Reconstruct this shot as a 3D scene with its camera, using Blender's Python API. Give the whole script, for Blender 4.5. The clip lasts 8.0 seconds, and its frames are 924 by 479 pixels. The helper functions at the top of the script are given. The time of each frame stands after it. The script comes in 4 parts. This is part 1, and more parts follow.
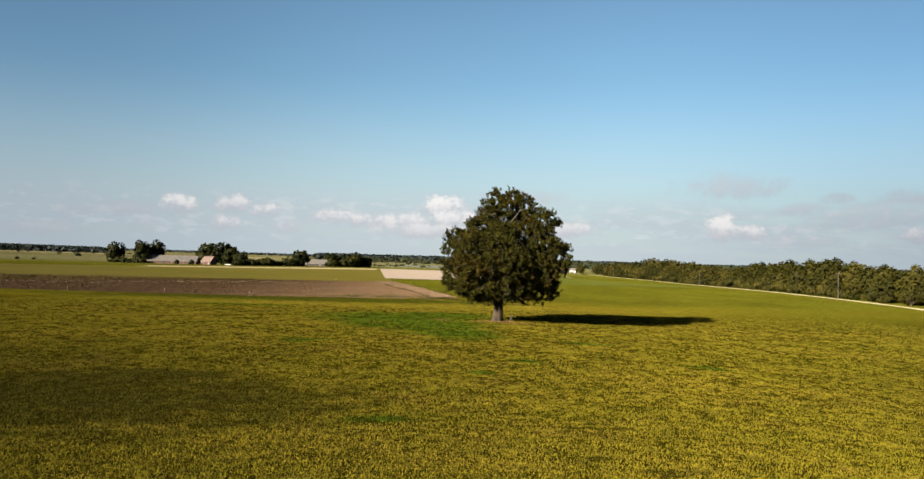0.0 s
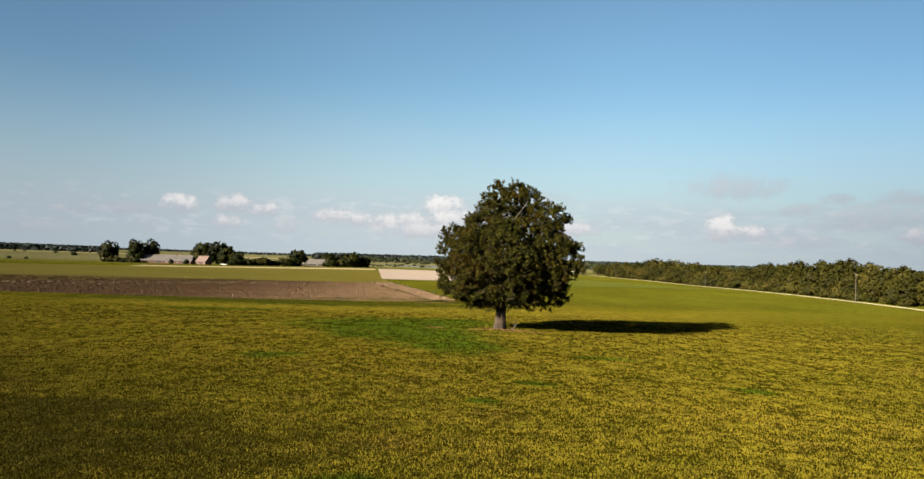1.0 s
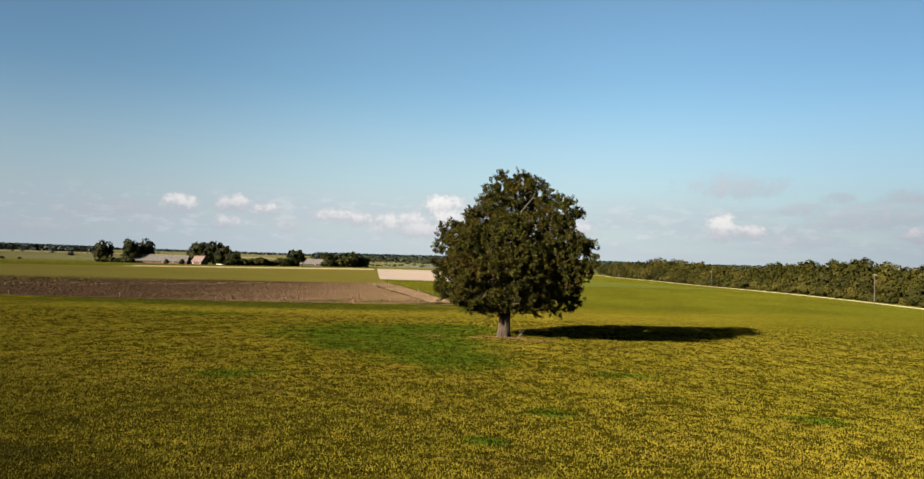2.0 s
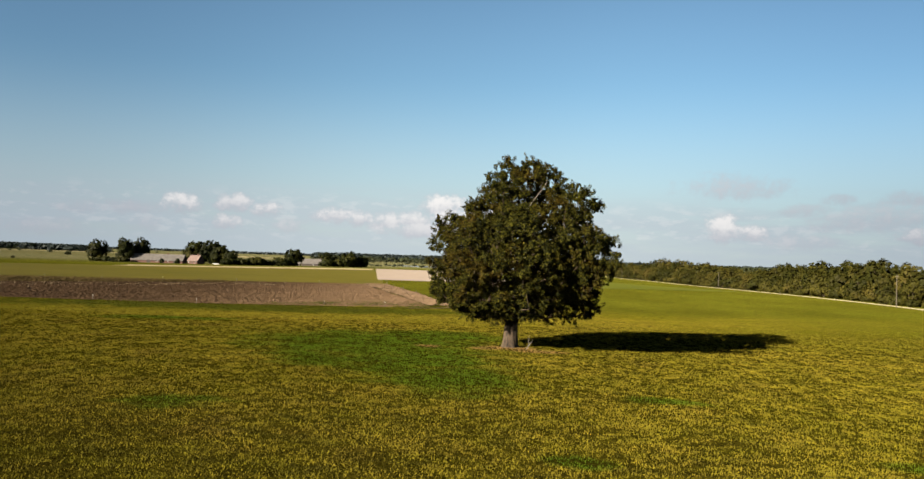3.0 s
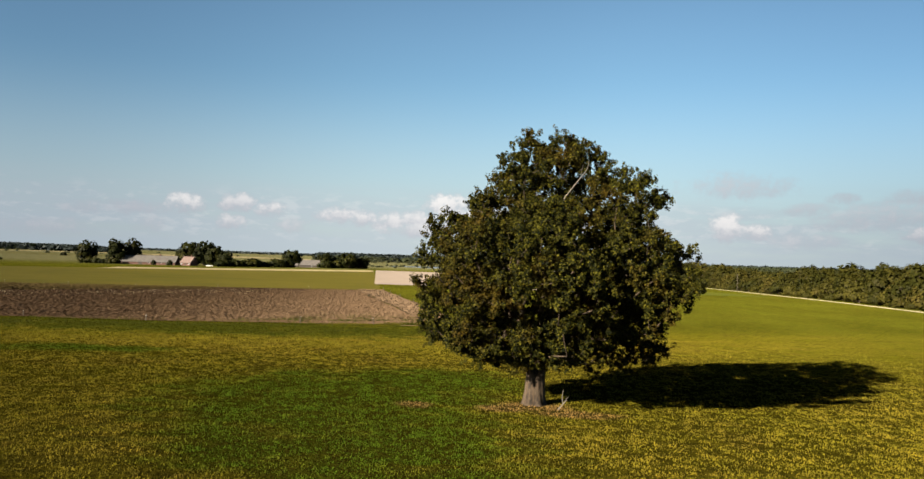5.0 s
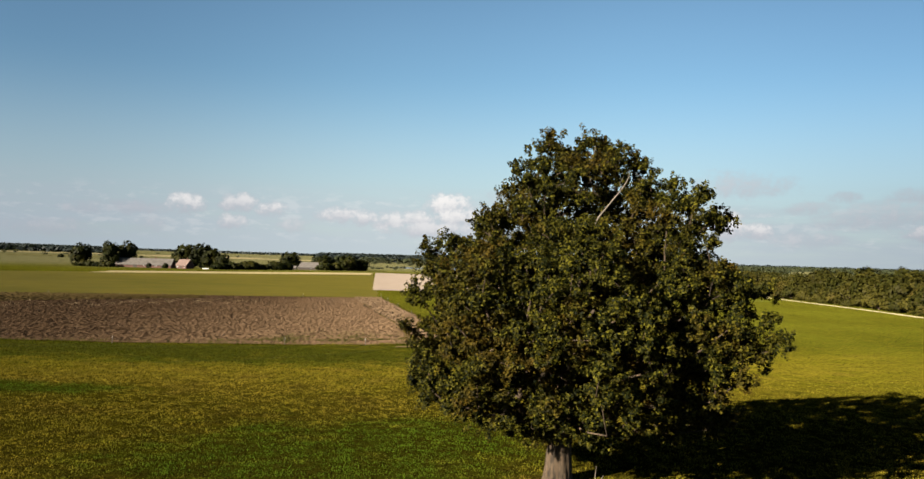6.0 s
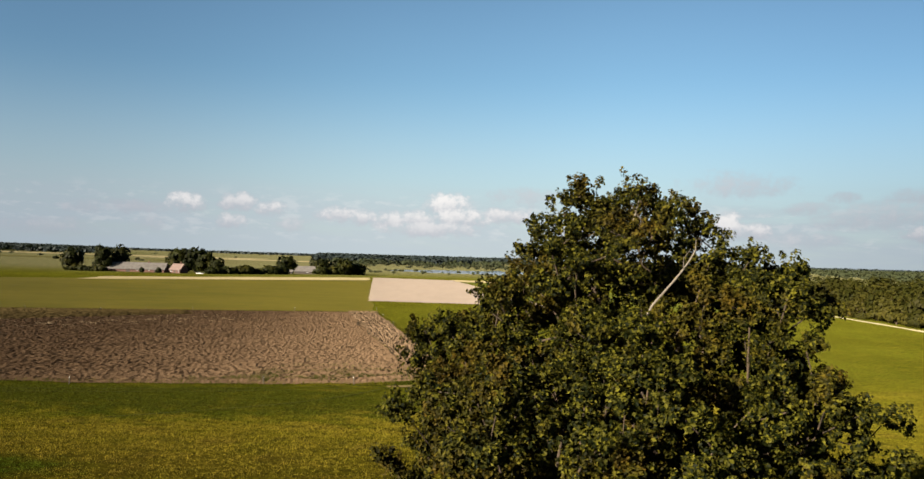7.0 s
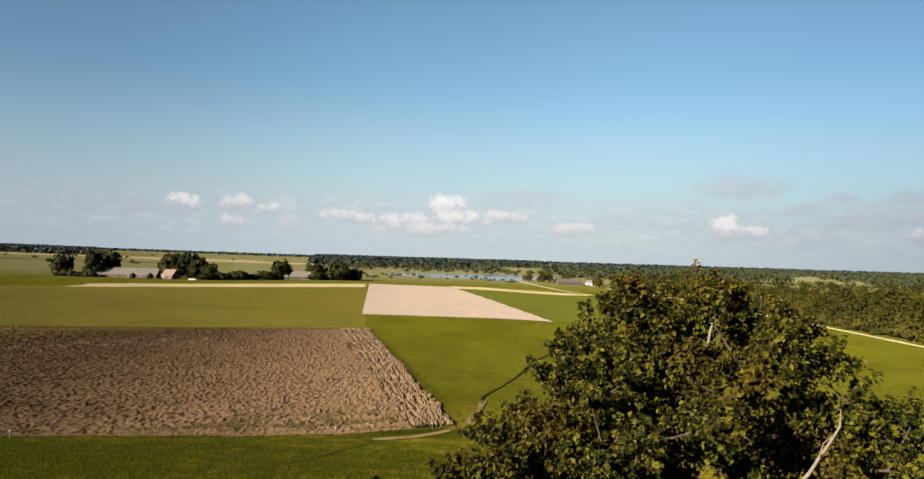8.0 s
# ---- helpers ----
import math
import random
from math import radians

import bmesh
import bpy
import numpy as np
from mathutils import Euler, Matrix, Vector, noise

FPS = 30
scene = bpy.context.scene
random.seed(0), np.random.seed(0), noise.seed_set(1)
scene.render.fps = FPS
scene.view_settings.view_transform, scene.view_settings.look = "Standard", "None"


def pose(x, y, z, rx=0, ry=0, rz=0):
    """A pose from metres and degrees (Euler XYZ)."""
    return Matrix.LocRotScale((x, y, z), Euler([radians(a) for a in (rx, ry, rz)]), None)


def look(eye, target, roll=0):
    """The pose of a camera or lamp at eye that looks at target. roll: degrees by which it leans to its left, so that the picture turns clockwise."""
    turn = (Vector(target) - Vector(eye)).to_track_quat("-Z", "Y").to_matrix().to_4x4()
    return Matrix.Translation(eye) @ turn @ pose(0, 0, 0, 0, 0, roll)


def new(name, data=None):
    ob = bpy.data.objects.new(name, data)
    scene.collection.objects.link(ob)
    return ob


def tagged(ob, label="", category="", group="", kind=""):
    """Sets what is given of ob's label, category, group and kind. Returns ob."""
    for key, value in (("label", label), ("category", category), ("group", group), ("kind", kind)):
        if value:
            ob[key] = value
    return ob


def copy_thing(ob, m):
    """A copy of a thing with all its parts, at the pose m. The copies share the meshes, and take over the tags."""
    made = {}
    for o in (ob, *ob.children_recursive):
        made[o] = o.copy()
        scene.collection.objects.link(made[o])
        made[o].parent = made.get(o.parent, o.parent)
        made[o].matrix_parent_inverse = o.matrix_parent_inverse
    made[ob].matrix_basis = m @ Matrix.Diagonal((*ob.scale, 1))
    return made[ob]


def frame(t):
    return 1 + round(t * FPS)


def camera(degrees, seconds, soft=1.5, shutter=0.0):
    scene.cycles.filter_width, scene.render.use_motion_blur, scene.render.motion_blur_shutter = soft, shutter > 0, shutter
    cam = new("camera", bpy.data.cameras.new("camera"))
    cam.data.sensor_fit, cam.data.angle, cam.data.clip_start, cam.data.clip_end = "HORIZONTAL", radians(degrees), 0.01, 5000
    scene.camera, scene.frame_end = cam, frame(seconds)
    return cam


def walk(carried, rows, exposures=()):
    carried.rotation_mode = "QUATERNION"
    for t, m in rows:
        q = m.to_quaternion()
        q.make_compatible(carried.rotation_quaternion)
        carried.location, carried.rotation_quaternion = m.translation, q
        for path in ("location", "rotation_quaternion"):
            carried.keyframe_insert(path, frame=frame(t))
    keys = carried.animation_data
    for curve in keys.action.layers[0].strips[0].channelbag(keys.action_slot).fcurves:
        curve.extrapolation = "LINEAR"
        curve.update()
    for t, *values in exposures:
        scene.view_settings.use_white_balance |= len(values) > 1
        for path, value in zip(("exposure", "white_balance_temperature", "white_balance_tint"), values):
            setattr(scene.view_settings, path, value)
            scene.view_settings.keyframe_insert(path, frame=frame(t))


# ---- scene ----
cam = camera(64.0, 8.0)
PATH = [
    (0, (-0.167, -0.352, 8.131), (-0.197, 19.638, 8.661), 1.6),
    (0.5, (-0.046, 4.332, 8.163), (-0.076, 24.332, 8.693), 1.6),
    (1, (0.034, 9.771, 8.188), (0.004, 29.771, 8.718), 1.7),
    (1.5, (0.146, 14.453, 8.216), (0.106, 34.453, 8.736), 1.6),
    (3, (0.180, 28.948, 8.044), (0.120, 48.938, 8.574), 1.8),
    (3.5, (0.212, 33.878, 8.182), (0.132, 53.878, 8.702), 1.8),
    (4, (0.236, 39.000, 8.428), (0.136, 58.990, 8.938), 1.8),
    (4.5, (0.205, 44.259, 8.771), (0.075, 64.250, 9.291), 1.8),
    (6, (-0.052, 59.786, 11.049), (-0.232, 79.776, 11.549), 1.6),
    (6.5, (-0.185, 64.544, 12.707), (-0.365, 84.534, 13.207), 1.6),
    (7, (-0.253, 69.441, 14.518), (-0.413, 89.441, 15.008), 1.7),
    (7.5, (-0.196, 74.340, 16.339), (-0.335, 94.330, 16.859), 1.9),
    (8, (-0.188, 79.239, 18.061), (-0.308, 99.229, 18.571), 1.8),
]
walk(cam, [(t, look(eye, target, roll)) for t, eye, target, roll in PATH])

# ---- light ----
SUN_EL, SUN_AZ = 20.8, 41.0          # the sun stands behind and to the left of the path
away = Vector((math.cos(radians(SUN_AZ)), math.sin(radians(SUN_AZ)), 0)) * math.cos(radians(SUN_EL))
sun = new("sun", bpy.data.lights.new("sun", "SUN"))
sun.matrix_world = look((0, 0, 60), (away.x, away.y, 60 - math.sin(radians(SUN_EL))))
sun.data.energy, sun.data.angle, sun.data.color = 5.0, radians(0.5), (1.0, 0.87, 0.68)
scene.view_settings.exposure = 2.75


class Nodes:
    """Short hand for node trees."""

    def __init__(self, tree):
        self.tree = tree
        self.tree.nodes.clear()

    def add(self, kind):
        return self.tree.nodes.new(kind)

    def link(self, out, sock):
        if isinstance(out, bpy.types.NodeSocket):
            self.tree.links.new(out, sock)
        elif isinstance(out, (tuple, list)) and len(out) == 3 and sock.type == "RGBA":
            sock.default_value = (*out, 1)
        else:
            sock.default_value = out

    def math(self, op, a, b=0.0, c=0.0, clamp=False):
        node = self.add("ShaderNodeMath")
        node.operation, node.use_clamp = op, clamp
        for n, v in enumerate((a, b, c)):
            self.link(v, node.inputs[n])
        return node.outputs[0]

    def vec(self, op, a, b=(0, 0, 0)):
        node = self.add("ShaderNodeVectorMath")
        node.operation = op
        self.link(a, node.inputs[0])
        self.link(b, node.inputs[1])
        return node.outputs[0]

    def mix(self, fac, a, b, blend="MIX"):
        node = self.add("ShaderNodeMix")
        node.data_type, node.blend_type = "RGBA", blend
        self.link(fac, node.inputs[0])
        self.link(a, node.inputs[6])
        self.link(b, node.inputs[7])
        return node.outputs[2]

    def step(self, v, lo, hi, a=0.0, b=1.0):
        node = self.add("ShaderNodeMapRange")
        node.interpolation_type = "SMOOTHSTEP"
        for n, q in enumerate((v, lo, hi, a, b)):
            self.link(q, node.inputs[n])
        return node.outputs[0]

    def noise(self, at, scale, detail=3.0, rough=0.55, lift=0.0):
        node = self.add("ShaderNodeTexNoise")
        self.link(at, node.inputs["Vector"])
        self.link(scale, node.inputs["Scale"])
        self.link(detail, node.inputs["Detail"])
        self.link(rough, node.inputs["Roughness"])
        self.link(lift, node.inputs["Distortion"])
        return node.outputs[0]

    def place(self):
        return self.add("ShaderNodeNewGeometry").outputs["Position"]

    def stretch(self, at, x, y, z, turn=0.0):
        node = self.add("ShaderNodeMapping")
        self.link(at, node.inputs[0])
        node.inputs["Scale"].default_value = (x, y, z)
        node.inputs["Rotation"].default_value = (0, 0, radians(turn))
        return node.outputs[0]


def make_sky():
    """A clear sky with low fair-weather cloud all round the horizon."""
    world = bpy.data.worlds.new("sky")
    scene.world = world
    world.use_nodes = True
    n = Nodes(world.node_tree)
    sky = n.add("ShaderNodeTexSky")
    sky.sky_type, sky.sun_disc = "NISHITA", False
    sky.sun_elevation, sky.sun_rotation = radians(SUN_EL), math.atan2(-away.x, -away.y)
    sky.air_density, sky.dust_density, sky.ozone_density, sky.altitude = 1.0, 0.4, 1.6, 100
    way = n.vec("NORMALIZE", n.add("ShaderNodeTexCoord").outputs["Generated"])
    split = n.add("ShaderNodeSeparateXYZ")
    n.link(way, split.inputs[0])
    x, y, z = split.outputs
    az = n.math("MULTIPLY", n.math("ARCTAN2", x, y), 57.3)
    el = n.math("MULTIPLY", n.math("ARCSINE", z), 57.3)
    flat = n.add("ShaderNodeCombineXYZ")
    n.link(az, flat.inputs[0])
    n.link(n.math("MULTIPLY", el, 2.6), flat.inputs[1])
    p = flat.outputs[0]
    billow = n.noise(p, 0.62, 7, 0.6)
    round_at = n.stretch(p, 1.0, 0.42, 1.0)
    heap = n.noise(round_at, 0.75, 7, 0.55)
    fine = n.noise(round_at, 2.4, 6, 0.6)
    broad = n.noise(n.stretch(p, 0.45, 1.3, 1.0), 0.22, 6, 0.6, 0.2)
    # low layered haze and cloud, thickest near the horizon
    low = n.math("MULTIPLY", n.step(el, 6.2, 2.6), n.step(broad, 0.32, 0.58, 0.2, 1.0))
    puffs = n.math("MULTIPLY", n.math("MULTIPLY", n.step(el, 5.2, 3.6), n.step(el, 0.6, 1.8)), n.step(n.math("ADD", n.math("MULTIPLY", billow, 0.7), n.math("MULTIPLY", broad, 0.3)), 0.50, 0.62))
    # single clouds, white cumulus heads and grey veils: azimuth, elevation, half width, half height, whiteness
    heads = ((-20.9, 3.39, 1.37, 0.78, 1.00), (-17.4, 3.65, 1.43, 0.66, 0.75), (-15.0, 3.24, 1.24, 0.61, 0.80), (-17.9, 2.15, 1.04, 0.61, 0.65), (-9.9, 3.04, 1.76, 0.61, 0.75),
             (-8.1, 2.84, 1.41, 0.61, 0.75), (-5.9, 2.69, 1.91, 0.73, 0.75), (-4.1, 2.84, 1.62, 0.78, 0.80), (-1.6, 3.96, 1.93, 1.03, 1.00), (-0.7, 3.03, 2.53, 0.91, 0.85),
             (-2.9, 2.14, 3.85, 0.66, 0.55), (3.0, 3.27, 2.40, 0.61, 0.70), (8.0, 2.43, 2.48, 0.61, 0.55), (19.4, 2.85, 1.35, 1.08, 1.00), (21.1, 2.53, 1.25, 0.73, 0.90),
             (31.8, 2.43, 1.40, 0.54, 0.65))
    veils = ((4.8, 4.76, 3.59, 0.73, 0.15), (20.0, 5.84, 4.05, 1.03, 0.22), (26.9, 4.86, 1.20, 0.42, 0.12), (24.7, 4.18, 1.99, 0.49, 0.20), (31.1, 4.84, 2.03, 0.66, 0.15),
             (29.7, 3.80, 3.27, 0.91, 0.40), (27.6, 3.32, 2.93, 0.78, 0.30), (24.3, 1.90, 2.60, 0.61, 0.45), (-13.2, 2.16, 1.49, 0.61, 0.40), (-23.3, 1.83, 1.23, 0.61, 0.45),
             (-27.5, 2.81, 1.61, 0.49, 0.30), (-30.0, 1.37, 2.80, 0.66, 0.30), (-25.0, 2.96, 3.47, 0.54, 0.12))
    warp = n.math("ADD", n.math("MULTIPLY", n.math("SUBTRACT", heap, 0.5), 3.4), n.math("MULTIPLY", n.math("SUBTRACT", fine, 0.5), 1.8))
    cover, white = 0.0, 0.0
    for a, e, w, h, bright in heads + veils:
        u = n.math("MULTIPLY", n.math("SUBTRACT", az, a), 1 / w)
        v = n.math("MULTIPLY", n.math("SUBTRACT", el, e), 1 / h)
        d = n.math("ADD", n.math("MULTIPLY", u, u), n.math("MULTIPLY", v, v))
        body = n.step(n.math("SUBTRACT", d, warp), 1.5, -0.9 if bright < 0.5 else 0.0)
        cover = n.math("MAXIMUM", cover, n.math("MULTIPLY", body, 0.92 if bright > 0.5 else 0.75))
        lit = n.math("MULTIPLY", body, n.math("MULTIPLY", n.step(n.math("ADD", v, n.math("MULTIPLY", warp, 0.5)), -0.9, 0.7), bright))
        white = n.math("MAXIMUM", white, lit)
    tint = n.mix(1.0, sky.outputs[0], SKY_TINT, "MULTIPLY")
    # the blue deepens towards the unseen zenith, darkened to cut the fill light
    tint = n.mix(n.step(el, 16.0, 46.0, 0.0, 1.0), tint, n.mix(1.0, tint, (0.12, 0.155, 0.25), "MULTIPLY"))
    tint = n.mix(n.step(el, 14.2, 0.0, 0.0, 0.87), tint, CLOUD_GREY)
    out = n.mix(n.math("MULTIPLY", low, 0.8), tint, CLOUD_GREY)
    out = n.mix(n.math("MULTIPLY", puffs, 0.2), out, CLOUD_WHITE)
    out = n.mix(cover, out, n.mix(white, CLOUD_SHADE, CLOUD_WHITE))
    # lens fall-off put into the sky: brightest straight ahead, duller to either side
    dull = n.step(n.math("ABSOLUTE", n.math("ADD", az, -2.0)), 6.0, 36.0)
    out = n.mix(1.0, out, n.mix(dull, (1.07, 1.07, 1.07), (0.80, 0.82, 0.86)), "MULTIPLY")
    bg = n.add("ShaderNodeBackground")
    n.link(out, bg.inputs[0])
    bg.inputs[1].default_value = SKY_STRENGTH
    n.link(bg.outputs[0], n.add("ShaderNodeOutputWorld").inputs[0])


SKY_STRENGTH = 0.0303
SKY_TINT, CLOUD_GREY, CLOUD_SHADE, CLOUD_WHITE = (0.505, 0.62, 0.63), (2.47, 2.82, 3.06), (2.48, 2.58, 2.80), (4.4, 4.25, 4.15)
make_sky()


# ---- materials ----
def surface(name, rough=0.9, spec=0.25):
    m = bpy.data.materials.new(name)
    m.use_nodes = True
    n = Nodes(m.node_tree)
    b = n.add("ShaderNodeBsdfPrincipled")
    b.inputs["Roughness"].default_value = rough
    b.inputs["Specular IOR Level"].default_value = spec
    b.inputs["Diffuse Roughness"].default_value = min(1.0, rough)
    n.link(b.outputs[0], n.add("ShaderNodeOutputMaterial").inputs[0])
    return m, n, b


def bump(n, b, height, strength, distance):
    node = n.add("ShaderNodeBump")
    n.link(height, node.inputs["Height"])
    node.inputs["Strength"].default_value = strength
    node.inputs["Distance"].default_value = distance
    n.link(node.outputs[0], b.inputs["Normal"])


def earthy(name, dark, light, scale, rough=0.95, relief=0.05, streak=None, grain=0.45):
    """A dull mineral or plant surface with variation at three scales."""
    m, n, b = surface(name, rough, 0.02)
    at = n.place()
    if streak:
        at = n.stretch(at, *streak)
    big = n.noise(at, scale * 0.12, 4)
    mid = n.noise(at, scale, 5, 0.6)
    fine = n.noise(at, scale * 7, 3, 0.65)
    f = n.math("ADD", n.math("MULTIPLY", big, 0.5), n.math("MULTIPLY", mid, 0.5))
    col = n.mix(n.step(f, 0.36, 0.64), dark, light)
    col = n.mix(n.step(fine, 0.35, 0.7, 0.0, grain), col, tuple(c * 0.55 for c in dark))
    n.link(col, b.inputs["Base Color"])
    bump(n, b, n.math("ADD", mid, n.math("MULTIPLY", fine, 0.5)), 0.6, relief)
    return m


def spot(n, x, y, cx, cy, rx, ry, wob):
    """A soft-edged patch on the ground round (cx, cy)."""
    u = n.math("MULTIPLY", n.math("SUBTRACT", x, cx), 1 / rx)
    v = n.math("MULTIPLY", n.math("SUBTRACT", y, cy), 1 / ry)
    d = n.math("ADD", n.math("MULTIPLY", u, u), n.math("MULTIPLY", v, v))
    return n.step(n.math("ADD", d, wob), 1.7, 0.1)


def grass_colour(n, at):
    """Meadow colour: dry and fresh grass, lush growth round the oak, some rank dark tussocks."""
    split = n.add("ShaderNodeSeparateXYZ")
    n.link(at, split.inputs[0])
    x, y, _ = split.outputs
    big = n.noise(n.stretch(at, 0.6, 1.6, 1), 0.035, 4, 0.55)
    mid = n.noise(n.stretch(at, 0.8, 1.5, 1), 0.35, 5, 0.6)
    fine = n.noise(at, 3.5, 4, 0.65)
    dry = n.math("ADD", n.math("MULTIPLY", big, 0.55), n.math("MULTIPLY", mid, 0.45))
    # the meadow is fresher on its far and eastern side
    far = n.math("MAXIMUM", n.math("MULTIPLY", n.step(x, 15, 75), n.step(y, 60, 190, 0.45, 0.8)), n.step(y, 145, 180))
    col = n.mix(n.step(dry, 0.38, 0.68), GRASS_FRESH, GRASS_DRY)
    col = n.mix(n.step(n.noise(at, 0.16, 4, 0.6), 0.54, 0.68, 0.0, 0.5), col, GRASS_BROWN)
    col = n.mix(n.step(n.noise(n.stretch(at, 0.6, 1.7, 1.0, 12), 0.7, 7, 0.7), 0.51, 0.63, 0.0, 0.65), col, tuple(c * 1.5 for c in GRASS_DARK))
    ley = n.mix(n.step(n.noise(n.stretch(at, 1.0, 0.4, 1.0, 15), 0.06, 4), 0.35, 0.65), tuple(c * 0.8 for c in GRASS_LEY), tuple(c * 1.15 for c in GRASS_LEY))
    ley = n.mix(n.step(n.noise(n.stretch(at, 0.7, 1.3, 1.0), 0.45, 8, 0.72), 0.50, 0.68, 0.0, 0.22), ley, GRASS_DRY)
    ley = n.mix(n.step(n.noise(n.stretch(at, 0.7, 1.3, 1.0, 40), 0.9, 7, 0.7), 0.53, 0.66, 0.0, 0.6), ley, GRASS_DARK)
    col = n.mix(n.math("MULTIPLY", far, 0.9), col, ley)
    # beyond the farm lie pale dry pastures, distance haze mixed into their colour
    col = n.mix(n.step(n.math("ADD", y, n.math("MULTIPLY", x, -0.35)), 560, 860), col, n.mix(n.step(mid, 0.35, 0.65), (0.040, 0.043, 0.020), (0.062, 0.058, 0.031)))
    # lens fall-off painted into the near turf: darker away from the meadow's middle
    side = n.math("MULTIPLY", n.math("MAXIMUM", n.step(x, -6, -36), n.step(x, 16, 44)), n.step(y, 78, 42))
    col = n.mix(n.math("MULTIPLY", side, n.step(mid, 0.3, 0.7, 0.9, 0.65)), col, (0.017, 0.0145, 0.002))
    wob = n.math("MULTIPLY", n.math("SUBTRACT", mid, 0.5), 3.2)
    lush = 0.0
    for s in ((-8.5, 96, 10.5, 12.5), (-3, 104, 8, 7), (-14, 66, 3, 1.5), (-4.5, 36.5, 1.6, 1.0), (-35, 118, 9, 3.0),
              (-9, 82, 5, 3), (-3, 85, 6.5, 11), (-0.5, 76, 4.5, 6), (5.0, 58, 1.5, 0.9), (12, 72, 2.5, 1.2), (20, 60, 2.0, 1.0), (-3, 158, 14, 2.2), (1.5, 52, 1.0, 0.7), (-38, 146, 52, 11)):
        lush = n.math("MAXIMUM", lush, spot(n, x, y, *s, wob))
    col = n.mix(n.math("MULTIPLY", lush, 0.93), col, n.mix(n.step(y, 122, 142), GRASS_LUSH, GRASS_RANK))
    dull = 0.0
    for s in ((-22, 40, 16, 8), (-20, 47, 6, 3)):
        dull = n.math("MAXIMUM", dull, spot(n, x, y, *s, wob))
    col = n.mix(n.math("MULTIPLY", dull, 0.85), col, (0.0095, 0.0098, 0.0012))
    fleck = n.noise(n.stretch(at, 0.8, 1.4, 1.0, 30), 2.2, 7, 0.75)
    col = n.mix(n.step(fleck, 0.53, 0.66, 0.0, 0.5), col, n.mix(lush, (0.076, 0.064, 0.008), n.mix(n.step(y, 122, 142), (0.024, 0.046, 0.003), (0.020, 0.026, 0.003))))
    dark = n.math("MULTIPLY", n.step(fine, 0.50, 0.62), 0.75)
    col = n.mix(dark, col, GRASS_DARK)
    soil = 0.0
    for s in ((-2.8, 94.7, 1.2, 0.9), (7.0, 93.4, 2.6, 1.0), (2.4, 94.3, 1.6, 1.1), (4.6, 95.6, 2.2, 1.6)):
        soil = n.math("MAXIMUM", soil, spot(n, x, y, *s, wob))
    col = n.mix(n.math("MULTIPLY", soil, 0.75), col, (0.105, 0.060, 0.028))
    return col, mid, fine, lush


GRASS_FRESH, GRASS_DRY = (0.057, 0.052, 0.0036), (0.090, 0.071, 0.0080)
GRASS_LEY, GRASS_BROWN = (0.0255, 0.0287, 0.0027), (0.054, 0.037, 0.007)
GRASS_RANK = (0.0175, 0.0210, 0.002)
GRASS_LUSH, GRASS_DARK = (0.019, 0.037, 0.002), (0.0090, 0.0086, 0.0015)


def make_meadow():
    m, n, b = surface("meadow_grass", 0.95, 0.0)
    at = n.place()
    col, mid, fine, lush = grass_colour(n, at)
    # shade between the near meadow's tufts is painted dark brown into the ground
    split = n.add("ShaderNodeSeparateXYZ")
    n.link(at, split.inputs[0])
    x, y, _ = split.outputs
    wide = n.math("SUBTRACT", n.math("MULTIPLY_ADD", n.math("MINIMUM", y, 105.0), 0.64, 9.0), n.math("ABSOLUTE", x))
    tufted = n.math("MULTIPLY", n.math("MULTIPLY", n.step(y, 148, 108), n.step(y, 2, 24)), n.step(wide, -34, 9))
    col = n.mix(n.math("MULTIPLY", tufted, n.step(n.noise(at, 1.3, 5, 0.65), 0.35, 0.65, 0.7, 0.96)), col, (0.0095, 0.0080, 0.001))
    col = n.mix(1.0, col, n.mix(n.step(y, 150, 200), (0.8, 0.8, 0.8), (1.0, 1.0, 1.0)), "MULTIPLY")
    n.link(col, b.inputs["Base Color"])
    bump(n, b, n.math("ADD", mid, fine), 1.0, 0.22)
    return m


def make_blades():
    m, n, b = surface("grass_blades", 0.9, 0.03)
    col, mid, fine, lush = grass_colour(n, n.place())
    island = n.add("ShaderNodeNewGeometry").outputs["Random Per Island"]
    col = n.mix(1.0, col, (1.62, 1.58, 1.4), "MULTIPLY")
    col = n.mix(n.math("MULTIPLY", n.step(island, 0.55, 1.0, 0.0, 0.35), n.math("MULTIPLY_ADD", lush, -0.85, 1.0)), col, (0.094, 0.081, 0.015))
    n.link(col, b.inputs["Base Color"])
    thin = n.add("ShaderNodeBsdfTranslucent")
    n.link(col, thin.inputs[0])
    blend = n.add("ShaderNodeMixShader")
    blend.inputs[0].default_value = 0.3
    n.link(b.outputs[0], blend.inputs[1])
    n.link(thin.outputs[0], blend.inputs[2])
    n.link(blend.outputs[0], [q for q in n.tree.nodes if q.type == "OUTPUT_MATERIAL"][0].inputs[0])
    return m


